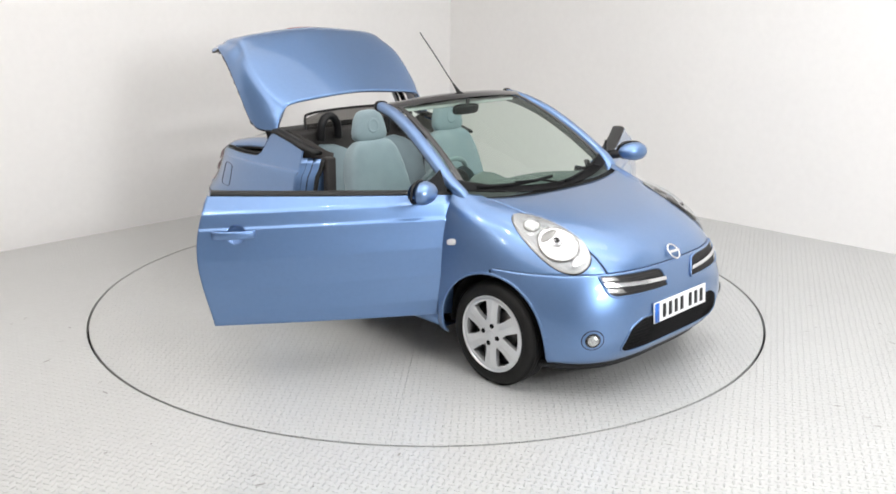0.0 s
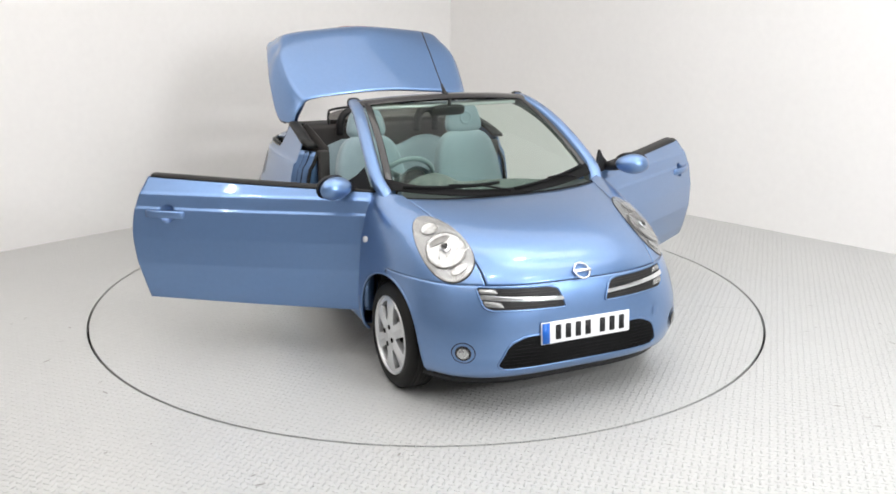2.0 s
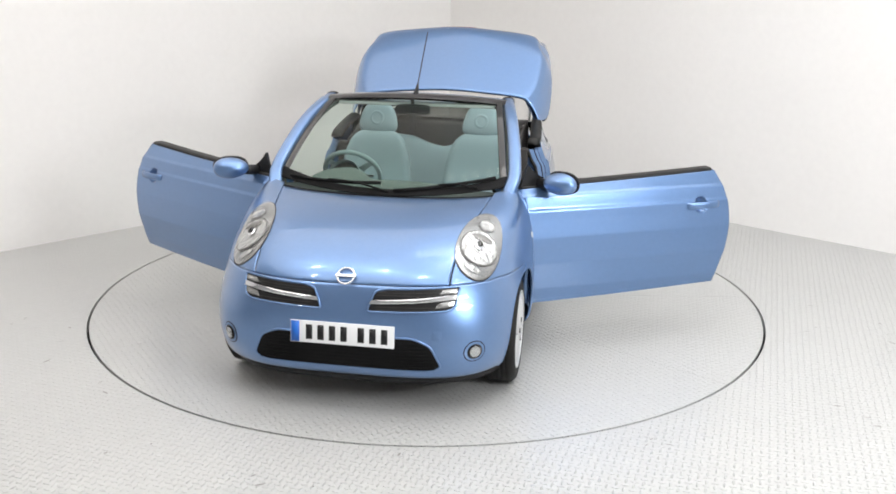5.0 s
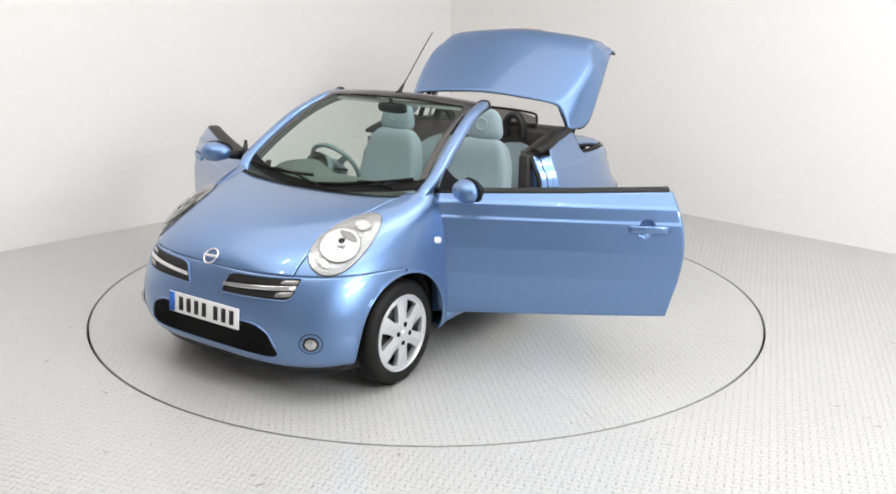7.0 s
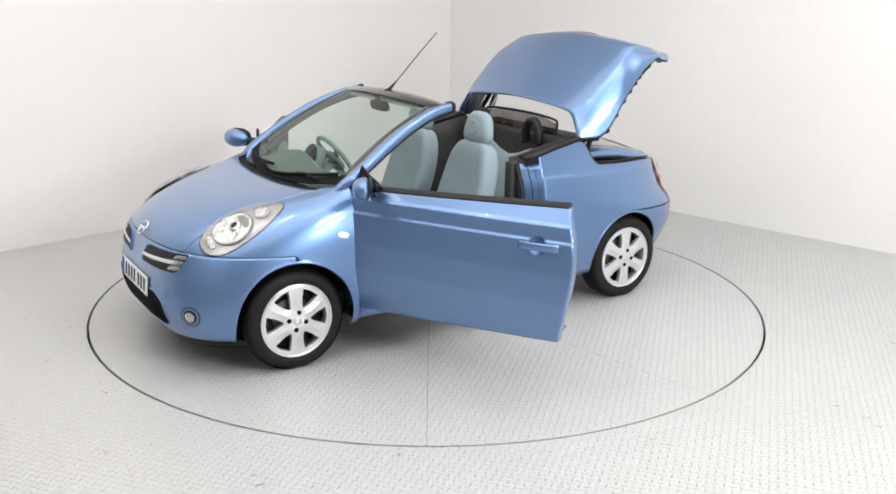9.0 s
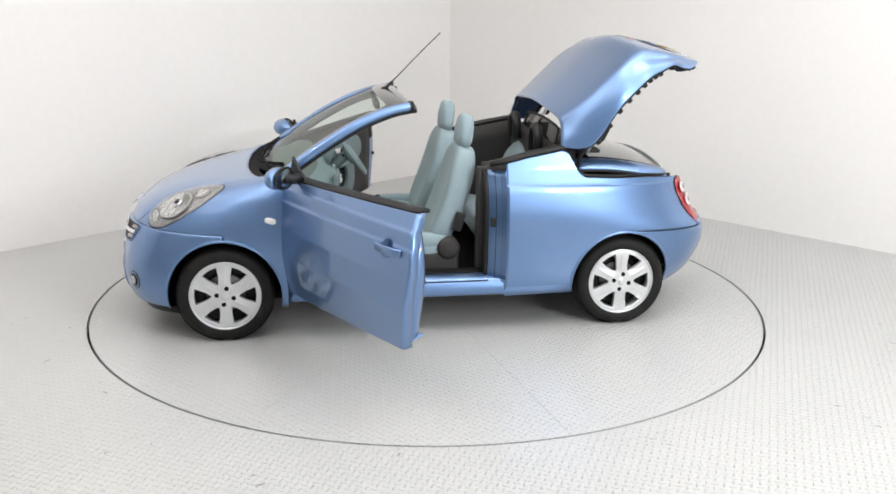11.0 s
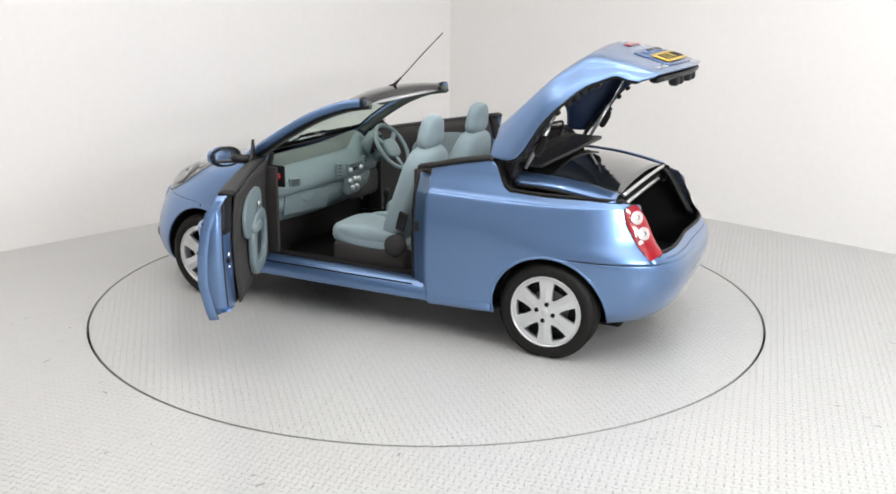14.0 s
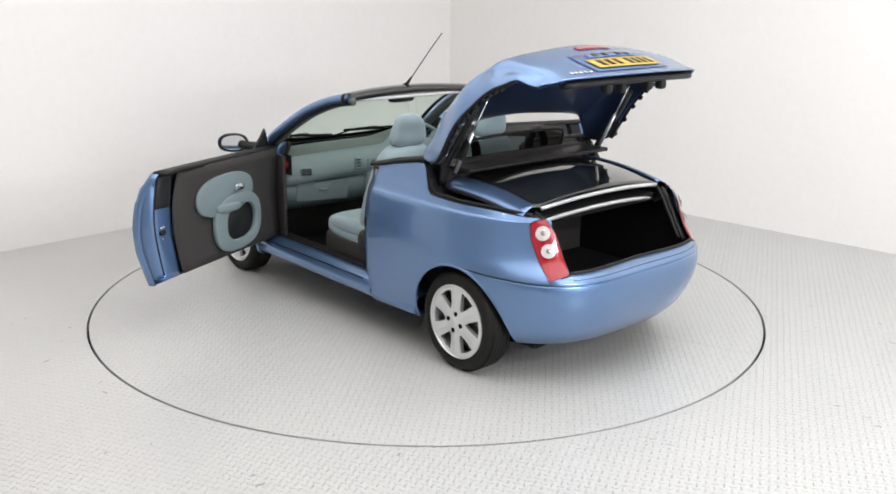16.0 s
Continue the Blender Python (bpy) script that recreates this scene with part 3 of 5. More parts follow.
def build_screen():
    P = np.array([[screen_pt(u, w) for w in np.linspace(0, 1, 18)] for u in np.linspace(-1, 1, 28)])
    part("windscreen", grid_bm(P), SCREENGLASS, car, "clear tinted windscreen glass")
    for s in (1, -1):
        path = [(1.05, .665, 0.90), (0.985, .688, 0.982), (0.90, .70, 1.045), (0.72, .675, 1.165), (0.53, .64, 1.272), (0.35, .602, 1.342), (0.225, .578, 1.368), (0.185, .57, 1.372)]
        path = [(x, s * y, z) for x, y, z in smooth_path(path, 30)]
        part("windscreen_pillar", sweep_bm(path, oval(0.036, 0.027, 16, 2.8), scale=list(np.interp(np.linspace(0, 1, len(path)), (0, 0.12, 0.3, 1), (1.15, 1.1, 1.02, 1.0)))), PAINT, car)
        part("pillar_end_cap", sweep_bm(path[-4:], oval(0.041, 0.032, 16, 2.8)), SEAL, car)
        inner = [(x - 0.022, y - s * 0.03, z - 0.020) for x, y, z in path]
        part("pillar_trim", sweep_bm(inner, oval(0.026, 0.026, 12)), PILLARTRIM, car)
        seal = [(x - 0.025, y - s * 0.005, z - 0.028) for x, y, z in path]
        part("pillar_seal", sweep_bm(seal, oval(0.014, 0.012, 8)), SEAL, car)
        edge = [(p[0], p[1], p[2] + 0.003) for p in (screen_pt(s * 0.97, w) for w in np.linspace(0, 1, 24))]
        part("screen_border", sweep_bm(edge, oval(0.022, 0.003, 8)), GLOSSBLACK, car)
    # header
    rows = []
    for y in np.linspace(-0.57, 0.57, 30):
        q = (y / 0.57) ** 2
        rows.append([(0.375 - 0.05 * q, y, 1.398 - 0.028 * q), (0.34 - 0.05 * q, y, 1.417 - 0.03 * q), (0.28 - 0.04 * q, y, 1.422 - 0.03 * q), (0.225 - 0.02 * q, y, 1.414 - 0.032 * q),
                     (0.203 - 0.015 * q, y, 1.402 - 0.032 * q), (0.206 - 0.015 * q, y, 1.375 - 0.03 * q), (0.235 - 0.02 * q, y, 1.368 - 0.03 * q), (0.33 - 0.05 * q, y, 1.38 - 0.03 * q)])
    part("header_panel", grid_bm(np.array(rows)), GLOSSBLACK, car, "gloss black windscreen header")
    part("header_lining", box_bm(0.21, 0.32, -0.5, 0.5, 1.34, 1.362, 0.01), WHITE, car)
    rod = smooth_path([(0.29, 0, 1.425), (0.2, 0, 1.513), (0.07, 0, 1.645), (-0.067, 0, 1.777)], 12)
    a = part("aerial", sweep_bm(rod, oval(0.0035, 0.0035, 8)), BLACK, car, "thin black roof aerial")
    part("aerial_base", sweep_bm([(0.32, 0, 1.41), (0.29, 0, 1.425), (0.24, 0, 1.474)], oval(0.012, 0.010, 10), scale=[1.5, 1.2, 0.5]), BLACK, a)


# ---------------------------------------------------------------- doors
HINGE = (0.94, 0.775)
OPEN = {1: 62.0, -1: 59.7}


def build_door(s):
    m = pose(HINGE[0], s * HINGE[1], 0, 0, 0, -OPEN[s] * s)
    L = 1.235
    hx, hz = -1.125, 0.832

    def outer(f, g):
        # f along the door from hinge to latch, g from bottom to top
        z0, z1 = 0.308 + 0.035 * f, 0.975 + 0.045 * f
        z = z0 + (z1 - z0) * g
        back = 0.078 * math.sin(math.pi * min(1, max(0, (z - 0.28) / 0.76)) ** 1.35) if f > 0 else 0
        x = -(L + back) * f + (1 - f) ** 4 * 0.045
        y = float(np.interp(z, (0.23, 0.30, 0.40, 0.55, 0.70, 0.80, 0.855, 0.866, 0.90, 0.935, 0.946, 1.03), (-0.005, 0.022, 0.048, 0.068, 0.060, 0.045, 0.038, 0.028, 0.021, 0.013, 0.0, -0.05)))
        y += 0.012 * math.sin(math.pi * f)
        r = math.hypot(x - hx - 0.012, z - hz) / 0.046
        y -= 0.030 * (1 - r ** 4) if r < 1 else 0.0
        return (x, s * y, z)

    P = np.array([[outer(f, g) for g in np.linspace(0, 1, 110)] for f in np.concatenate([np.linspace(0, 0.80, 24), np.linspace(0.81, 0.99, 44), [1.0]])])
    d = part("door", grid_bm(P, flip=s < 0), PAINT, car, "open light-blue door", m=m, solid=0.004)
    # edges: bottom, rear, front
    def rim(line, depth):
        return np.array([[(x, y - s * q, z) for x, y, z in line] for q in depth])
    rear = [outer(1, g) for g in np.linspace(0, 1, 24)]
    part("door_edge", grid_bm(rim(rear, (0, 0.02, 0.052)), flip=s < 0), PAINT, d, solid=0.003)
    front = [outer(0, g) for g in np.linspace(0, 1, 24)]
    part("door_edge", grid_bm(rim(front, (0, 0.05, 0.10)), flip=s > 0), PAINT, d, solid=0.003)
    low = [outer(f, 0) for f in np.linspace(0, 1, 24)]
    part("door_edge", grid_bm(rim(low, (0, 0.012, 0.03)), flip=s > 0), PAINT, d, solid=0.003)
    # inner panel
    I = np.array([[(outer(f, g)[0] * 0.985, s * (-0.105 + 0.015 * math.sin(math.pi * g)), outer(f, g)[2]) for g in np.linspace(0.075, 1.0, 12)] for f in np.linspace(0.02, 0.885, 14)])
    part("inner_panel", grid_bm(I, flip=s > 0), DARKTRIM, d, "charcoal inner door trim", solid=0.01, offset=1)
    fl = np.array([[(x, y, z) for x, y, z in ((outer(0.875, g)[0], -s * 0.085, outer(0.9, g)[2]), (outer(0.90, g)[0], -s * 0.092, outer(1, g)[2]), (outer(0.955, g)[0], -s * 0.075, outer(1, g)[2]), (outer(0.985, g)[0], -s * 0.055, outer(1, g)[2]), (outer(1, g)[0], outer(1, g)[1] - s * 0.05, outer(1, g)[2]))] for g in np.linspace(0.06, 0.97, 20)])
    part("door_flange", grid_bm(fl, flip=s < 0), PAINT, d, solid=0.003)
    cap = np.array([[(outer(f, g)[0], -s * y, outer(1, g)[2]) for f, y in ((0.885, 0.095), (0.91, 0.099), (0.962, 0.078), (0.972, 0.070))] for g in np.linspace(0.70, 0.99, 8)])
    part("door_end_cap", grid_bm(cap, flip=s < 0), BLACK, d, "black cap at the top of the door's end", solid=0.003)
    lx = outer(0.935, 0.55)[0]
    latch = part("door_latch", box_bm(lx - 0.024, lx + 0.016, min(-s * 0.076, -s * 0.094), max(-s * 0.076, -s * 0.094), 0.66, 0.685, 0.003), BLACK, d)
    for dx, dz in ((-0.012, 0.03), (0.008, 0.032), (-0.004, -0.035)):
        part("latch_screw", lathe_bm([(0.0, 0.004), (0.006, 0.003), (0.007, -0.004)], 10), CHROME, latch, m=pose(lx + dx, -s * 0.088, 0.672 + dz, 0, 0, 180 if s > 0 else 0))
    groove = [(outer(0.968, g)[0], -s * 0.060, outer(1, g)[2]) for g in np.linspace(0.10, 0.95, 20)]
    part("door_seal", sweep_bm(groove, oval(0.009, 0.008, 8), up=(1, 0, 0)), SEAL, d)
    under = np.array([[outer(f, 0.02), (outer(f, 0.05)[0], -s * 0.03, outer(f, 0.05)[2]), (outer(f, 0.07)[0], -s * 0.085, outer(f, 0.075)[2])] for f in np.linspace(0.02, 0.995, 22)])
    part("door_underside", grid_bm(under, flip=s > 0), PAINT, d, solid=0.003)
    top = [outer(f, 1) for f in np.linspace(0.0, 0.985, 20)]
    part("window_seal", sweep_bm([(x, y - s * 0.045, z + 0.004) for x, y, z in top], [(-0.045, -0.012), (0.042, -0.012), (0.042, 0.004), (0.02, 0.012), (-0.025, 0.013), (-0.045, 0.006)]), SEAL, d, "black rubber window seal")
    # handle
    hp = [(hx + 0.105, s * 0.042, hz - 0.004), (hx + 0.085, s * 0.058, hz - 0.002), (hx, s * 0.070, hz + 0.002), (hx - 0.075, s * 0.062, hz + 0.002), (hx - 0.105, s * 0.042, hz)]
    part("handle", sweep_bm(smooth_path(hp, 18), oval(0.010, 0.021, 12, 3), scale=None), PAINT, d, "body-coloured pull handle")
    # mirror
    build_mirror(d, s)
    return d


def build_mirror(d, s):
    bm = bmesh.new()
    bmesh.ops.create_uvsphere(bm, u_segments=28, v_segments=16, radius=1)
    for v in bm.verts:
        x, y, z = v.co
        x = x * 0.07 if x > 0 else x * 0.035
        v.co = (x, y * 0.104, z * (0.062 + 0.007 * y * s))
    m = pose(-0.145, s * 0.128, 1.026, 0, 4, s * 34)
    h = part("mirror_housing", bm, PAINT, d, "body-coloured door mirror", m=m)
    g = bmesh.new()
    ring = [g.verts.new((-0.048, a, b)) for a, b in oval(0.086, 0.049, 28, 2.4)]
    g.faces.new(ring)
    part("mirror_glass", g, CHROME, h, "mirror glass", m=pose(0, 0, 0, 0, 0, s * 9), smooth=False)
    part("mirror_rim", sweep_bm([(-0.036, a, b) for a, b in oval(0.093, 0.054, 29, 2.4)] + [(-0.036, 0.093, 0.0)], oval(0.010, 0.008, 8), up=(1, 0, 0)), BLACK, h)
    part("mirror_arm", sweep_bm([(-0.10, s * -0.03, 1.0), (-0.12, s * 0.03, 1.005), (-0.14, s * 0.08, 1.02)], oval(0.036, 0.030, 10)), BLACK, d)
    t = bmesh.new()
    tri = [(0.03, 0.97), (-0.18, 0.985), (-0.06, 1.065), (-0.015, 1.112)]
    a = [t.verts.new((x, s * -0.03, z)) for x, z in tri]
    b = [t.verts.new((x, s * -0.046, z)) for x, z in tri]
    t.faces.new(a), t.faces.new(b[::-1])
    for i in range(4):
        t.faces.new((a[i], b[i], b[(i + 1) % 4], a[(i + 1) % 4]))
    bmesh.ops.recalc_face_normals(t, faces=t.faces)
    part("mirror_sail", t, BLACK, d, smooth=False)


# ---------------------------------------------------------------- boot lid, raised
LID_C = [(-.70, 1.342), (-.825, 1.448), (-1.03, 1.622), (-1.155, 1.728), (-1.225, 1.764), (-1.30, 1.76), (-1.45, 1.72), (-1.62, 1.672), (-1.695, 1.652)]
LID_S = [(-.725, .63, 1.248), (-.85, .685, 1.355), (-1.04, .70, 1.54), (-1.155, .668, 1.61), (-1.225, .652, 1.65), (-1.30, .64, 1.657), (-1.41, .63, 1.66), (-1.52, .588, 1.64), (-1.595, .585, 1.624)]
LID_E = [(-.71, .70, 1.13), (-.89, .755, 1.15), (-1.04, .765, 1.36), (-1.17, .742, 1.49), (-1.26, .722, 1.562), (-1.34, .70, 1.598), (-1.41, .68, 1.625), (-1.47, .662, 1.608), (-1.53, .655, 1.600)]


def lid_point(p, q):
    c, s, e = cr(LID_C, p)[0], cr(LID_S, p)[0], cr(LID_E, p)[0]
    C = np.array((c[0], 0, c[1]))
    k = 0.5 * (s + e) + np.array((0.0, 0.010, 0.002))
    mid = np.array((C[0] * 0.7 + s[0] * 0.3, s[1] * 0.52, C[2] - (C[2] - s[2]) * 0.20))
    near = np.array((C[0] * 0.3 + s[0] * 0.7, s[1] * 0.90, C[2] - (C[2] - s[2]) * 0.50))
    back = np.array((mid[0], -mid[1], mid[2]))
    return cr([back, C, mid, near, s, k, e], 1 + q * 5)[0]


def build_lid():
    P = np.array([[lid_point(p, q) for q in np.linspace(0, 1, 40)] for p in np.linspace(0, 8, 50)])
    lid = part("boot_lid", grid_bm(P, flip=True, mirror=True), PAINT, car, "raised light-blue boot lid", solid=0.006)
    return lid


build_front()
build_rear()
build_wheel_wells()
build_sills()
build_arch_lips()
for wx in (WHEEL_F, WHEEL_R):
    for ws in (1, -1):
        build_wheel(wx, ws)
build_screen()
for ds in (1, -1):
    build_door(ds)
lid = build_lid()

def poly(pts, step=0.03):
    """A closed outline with its sides divided."""
    out = []
    for (a, b), (c, d) in zip(pts, pts[1:] + pts[:1]):
        n = max(1, int(math.hypot(c - a, d - b) / step))
        out += [(a + (c - a) * k / n, b + (d - b) * k / n) for k in range(n)]
    return out


def rounded(pts, r=0.02):
    """The outline with its corners rounded off."""
    out = []
    n = len(pts)
    for i in range(n):
        p, a, b = Vector(pts[i]), Vector(pts[i - 1]), Vector(pts[(i + 1) % n])
        u, v = (a - p), (b - p)
        k = min(r, u.length * 0.45, v.length * 0.45)
        s, e = p + u.normalized() * k, p + v.normalized() * k
        for f in (0, 0.25, 0.5, 0.75, 1):
            out.append(tuple(s * (1 - f) ** 2 + p * 2 * f * (1 - f) + e * f * f))
    return out


def shift(pts, a, b, k=1.0):
    return [(p * k + a, q * k + b) for p, q in pts]


def bar(x0, x1, z0, z1):
    return poly([(x0, z0), (x1, z0), (x1, z1), (x0, z1)], 0.02)


def hull_bm(outline, y0, y1):
    """A flat plate with the outline (x, z), thick from y0 to y1."""
    bm = bmesh.new()
    a = [bm.verts.new((x, y0, z)) for x, z in outline]
    b = [bm.verts.new((x, y1, z)) for x, z in outline]
    bm.faces.new(a), bm.faces.new(b[::-1])
    n = len(a)
    for i in range(n):
        bm.faces.new((a[i], b[i], b[(i + 1) % n], a[(i + 1) % n]))
    bmesh.ops.recalc_face_normals(bm, faces=bm.faces)
    return bm


def ring_plate_bm(outer, inner, y0, y1):
    """A plate with a hole; both outlines have the same number of points."""
    bm = bmesh.new()
    L = [[bm.verts.new((x, y, z)) for x, z in o] for o in (outer, inner) for y in (y0, y1)]
    n = len(outer)
    for i in range(n):
        j = (i + 1) % n
        for p, q in ((0, 1), (1, 3), (3, 2), (2, 0)):
            bm.faces.new((L[p][i], L[p][j], L[q][j], L[q][i]))
    bmesh.ops.recalc_face_normals(bm, faces=bm.faces)
    return bm


def soft_box(sx, sy, sz, p=4.0, seg=20):
    """A cushion: a box swollen like a superellipsoid."""
    bm = bmesh.new()
    bmesh.ops.create_cube(bm, size=2)
    bmesh.ops.subdivide_edges(bm, edges=bm.edges[:], cuts=9, use_grid_fill=True)
    for v in bm.verts:
        d = (abs(v.co.x) ** p + abs(v.co.y) ** p + abs(v.co.z) ** p) ** (1 / p)
        v.co = Vector((v.co.x * sx, v.co.y * sy, v.co.z * sz)) / d / 2
    return bm


# ---------------------------------------------------------------- front details
def build_headlamp(s):
    c, al, ac = (1.54, s * 0.602, 0.815), (-0.46, s * 0.035, 0.19), (-0.06, s * 0.22, -0.05)
    egg = [(a, b * (1.0 - 0.18 * a / 0.25)) for a, b in oval(0.247, 0.112, 44, 2.15)]
    lamp = part("headlamp", drape(NOSE_TREE, c, al, ac, egg, 0.004, 7), LAMPSILVER, car, "large oval clear headlamp")
    part("lamp_seal", drape(NOSE_TREE, c, al, ac, shift(egg, 0, 0, 1.03), 0.0015, 7), SEAL, lamp)
    part("reflector", drape(NOSE_TREE, c, al, ac, shift(oval(0.112, 0.094, 36), -0.055, 0.0), 0.014, 7, -0.009), FACET, lamp, "bright faceted round reflector")
    part("reflector_rim", drape_ring(NOSE_TREE, c, al, ac, shift(oval(0.114, 0.096, 37), -0.055, 0.0), 0.013, 0.004), STEEL, lamp)
    part("bulb_shield", drape(NOSE_TREE, c, al, ac, shift(oval(0.030, 0.026, 20), -0.042, 0.0), 0.010, 3, 0.010), CHROME, lamp)
    part("bulb", drape(NOSE_TREE, c, al, ac, shift(oval(0.019, 0.017, 14), -0.042, 0.0), 0.021, 2, 0.004), CAVITY, lamp)
    part("bulb_shade", drape(NOSE_TREE, c, al, ac, shift(oval(0.022, 0.062, 20), 0.016, 0.0), 0.011, 3, 0.004), STEEL, lamp)
    part("side_light", drape(NOSE_TREE, c, al, ac, shift(oval(0.042, 0.040, 24), 0.125, 0.004), 0.010, 4, -0.004), FACET, lamp)
    part("side_light_rim", drape_ring(NOSE_TREE, c, al, ac, shift(oval(0.044, 0.042, 25), 0.125, 0.004), 0.009, 0.003), STEEL, lamp)
    part("turn_signal", drape(NOSE_TREE, c, al, ac, shift(oval(0.022, 0.045, 24), -0.195, 0.0), 0.009, 3, 0.003), FACET, lamp)
    part("lens", drape(NOSE_TREE, c, al, ac, shift(egg, 0, 0, 0.985), 0.016, 8, 0.016), LENS, lamp, "clear lamp lens")


def drape_ring(tree, centre, along, across, outline, lift, r):
    """A thin round bead laid on the body along an outline."""
    bm = drape(tree, centre, along, across, outline, lift, 1)
    line = [v.co.copy() for v in list(bm.verts)[:len(outline)]]
    bm.free()
    return sweep_bm(line + line[:1], oval(r, r, 6), up=(0.3, 0.2, 1), caps=False)


def build_grille(s):
    c, al, ac = (1.9, 0, 0), (0, 1, 0), (0, 0, 1)
    shape = rounded([(s * .112, .560), (s * .150, .655), (s * .20, .668), (s * .548, .672), (s * .532, .582), (s * .50, .566)], 0.02)
    g = part("grille", drape(NOSE_TREE, c, al, ac, poly(shape, 0.02), 0.003, 6), BLACK, car, "black grille with a chrome bar")
    part("grille_frame", drape_line(NOSE_TREE, shape, 0.004, 0.006), PAINT, g)
    lo, hi = (lambda y: .598 + (y - .12) * 0.052), (lambda y: .616 + (y - .12) * 0.058)
    chrome = [(s * y, lo(y)) for y in np.linspace(.128, .538, 16)] + [(s * y, hi(y)) for y in np.linspace(.538, .135, 16)]
    part("chrome_bar", drape(NOSE_TREE, c, al, ac, chrome, 0.014, 3, 0.003), CHROME, g, "chrome grille bar")
    for z in (.574, .586, .640, .652):
        part("grille_slat", drape(NOSE_TREE, c, al, ac, bar(s * .16, s * .44, z - .002, z + .002), 0.007, 2), DARKTRIM, g)
    part("side_lamp", drape(NOSE_TREE, c, al, ac, poly(rounded([(s * .455, .643), (s * .535, .645), (s * .538, .663), (s * .47, .662)], .008), .01), 0.008, 3, 0.003), LAMPSILVER, g)
    part("side_lamp", drape(NOSE_TREE, c, al, ac, poly(rounded([(s * .44, .582), (s * .525, .588), (s * .53, .612), (s * .455, .606)], .008), .01), 0.008, 3, 0.003), LAMPSILVER, g)


def drape_line(tree, shape, lift, r, closed=True):
    pts = []
    for y, z in poly(list(shape), 0.015):
        h = tree.ray_cast(Vector((2.4, y, z)), Vector((-1, 0, 0)))
        if h[0] is not None:
            pts.append(h[0] + Vector((lift, 0, 0)))
    if closed:
        pts.append(pts[0])
    return sweep_bm(pts, oval(r, r, 6), up=(1, 0.001, 0.001), caps=False)


def build_front_details():
    for s in (1, -1):
        build_headlamp(s)
        build_grille(s)
        c, al, ac = (1.845, s * 0.615, 0.358), (-0.6, s * 0.75, 0), (0, 0, 1)
        f = part("fog_lamp", drape(NOSE_TREE, c, al, ac, oval(0.056, 0.05, 28), 0.002, 3, -0.001), PAINT, car, "round fog lamp in a body-coloured bezel")
        part("fog_ring", drape(NOSE_TREE, c, al, ac, oval(0.041, 0.039, 28), 0.004, 3), BLACK, f)
        part("fog_gap", drape(NOSE_TREE, c, al, ac, oval(0.061, 0.055, 28), 0.0008, 3), SEAL, f)
        part("fog_reflector", drape(NOSE_TREE, c, al, ac, oval(0.029, 0.028, 24), 0.008, 3, 0.004), FACET, f)
        part("fog_glass", drape(NOSE_TREE, c, al, ac, oval(0.038, 0.036, 24), 0.011, 3, 0.006), LENS, f)
        part("side_repeater", drape(NOSE_TREE, (1.045, s * 0.8, 0.745), (-1, 0, -0.25), (0, 0, 1), oval(0.033, 0.017, 20, 3), 0.004, 3, 0.004), WHITE, car, "small white side indicator")
    c, al, ac = (1.9, 0, 0), (0, 1, 0), (0, 0, 1)
    shape = rounded([(-.478, .284), (-.425, .40), (-.34, .437), (.34, .437), (.425, .40), (.478, .284), (.42, .26), (-.42, .26)], 0.03)
    air = part("lower_intake", drape(NOSE_TREE, c, al, ac, poly(shape, 0.02), 0.002, 8), CAVITY, car, "black lower air intake")
    part("intake_rim", drape_line(NOSE_TREE, shape, 0.001, 0.006), PAINT, air)
    for k in range(8):
        z = 0.274 + k * 0.0195
        w = float(np.interp(z, (.26, .284, .40, .437), (.42, .465, .41, .33)))
        part("intake_slat", drape(NOSE_TREE, c, al, ac, bar(-w, w, z - 0.003, z + 0.003), 0.006, 2, 0.002), CAVITY, air)
    part("tow_eye_cover", drape(NOSE_TREE, c, al, ac, shift(oval(0.024, 0.024, 20, 5), 0.455, 0.452), 0.003, 2, 0.002), PAINT, car, "small square body-coloured tow eye cover")
    lip = row_line(NOSE, DOOR_F, 0.0, -0.72, 0.72, 40)
    part("front_lip", grid_bm(np.array([[(x + 0.005, y, z + 0.012), (x + 0.004, y, z - 0.026), (x - 0.05, y, z - 0.030), (x - 0.2, y, z - 0.01)] for x, y, z in lip])), BLACK, car, solid=0.004)
    # number plate with plain bars
    p = part("number_plate", box_bm(-0.004, 0.004, -0.26, 0.26, -0.055, 0.055, 0.002), PLATEWHITE, car, "white number plate with a blue end band", m=pose(1.981, -0.004, 0.442, 0, -5, 0))
    part("blue_band", box_bm(0.0042, 0.0052, -0.257, -0.214, -0.052, 0.052), PLATEBLUE, p)
    for k in range(7):
        y = -0.165 + k * 0.058 + (0.028 if k > 3 else 0)
        part("plate_bar", box_bm(0.0042, 0.0052, y - 0.016, y + 0.016, -0.037, 0.037), BLACK, p)
    # round emblem, a plain ring and bar
    m = pose(1.909, 0, 0.714, 0, 47, 0)
    b = part("emblem", lathe_bm([(0.036, 0.0), (0.048, 0.0), (0.046, 0.007), (0.039, 0.007), (0.036, 0.0)], 40, "z"), CHROME, car, "chrome ring emblem", m=m)
    part("emblem_bar", box_bm(-0.008, 0.008, -0.052, 0.052, 0.003, 0.010, 0.003), CHROME, b)
    # cowl, wipers
    P = np.array([[(lambda q: (q[0] + 0.004, q[1], q[2] + 0.004))(screen_pt(u, w)) for w in np.linspace(-0.02, 0.028 + 0.05 * abs(u) ** 3, 5)] for u in np.linspace(-1, 1, 30)])
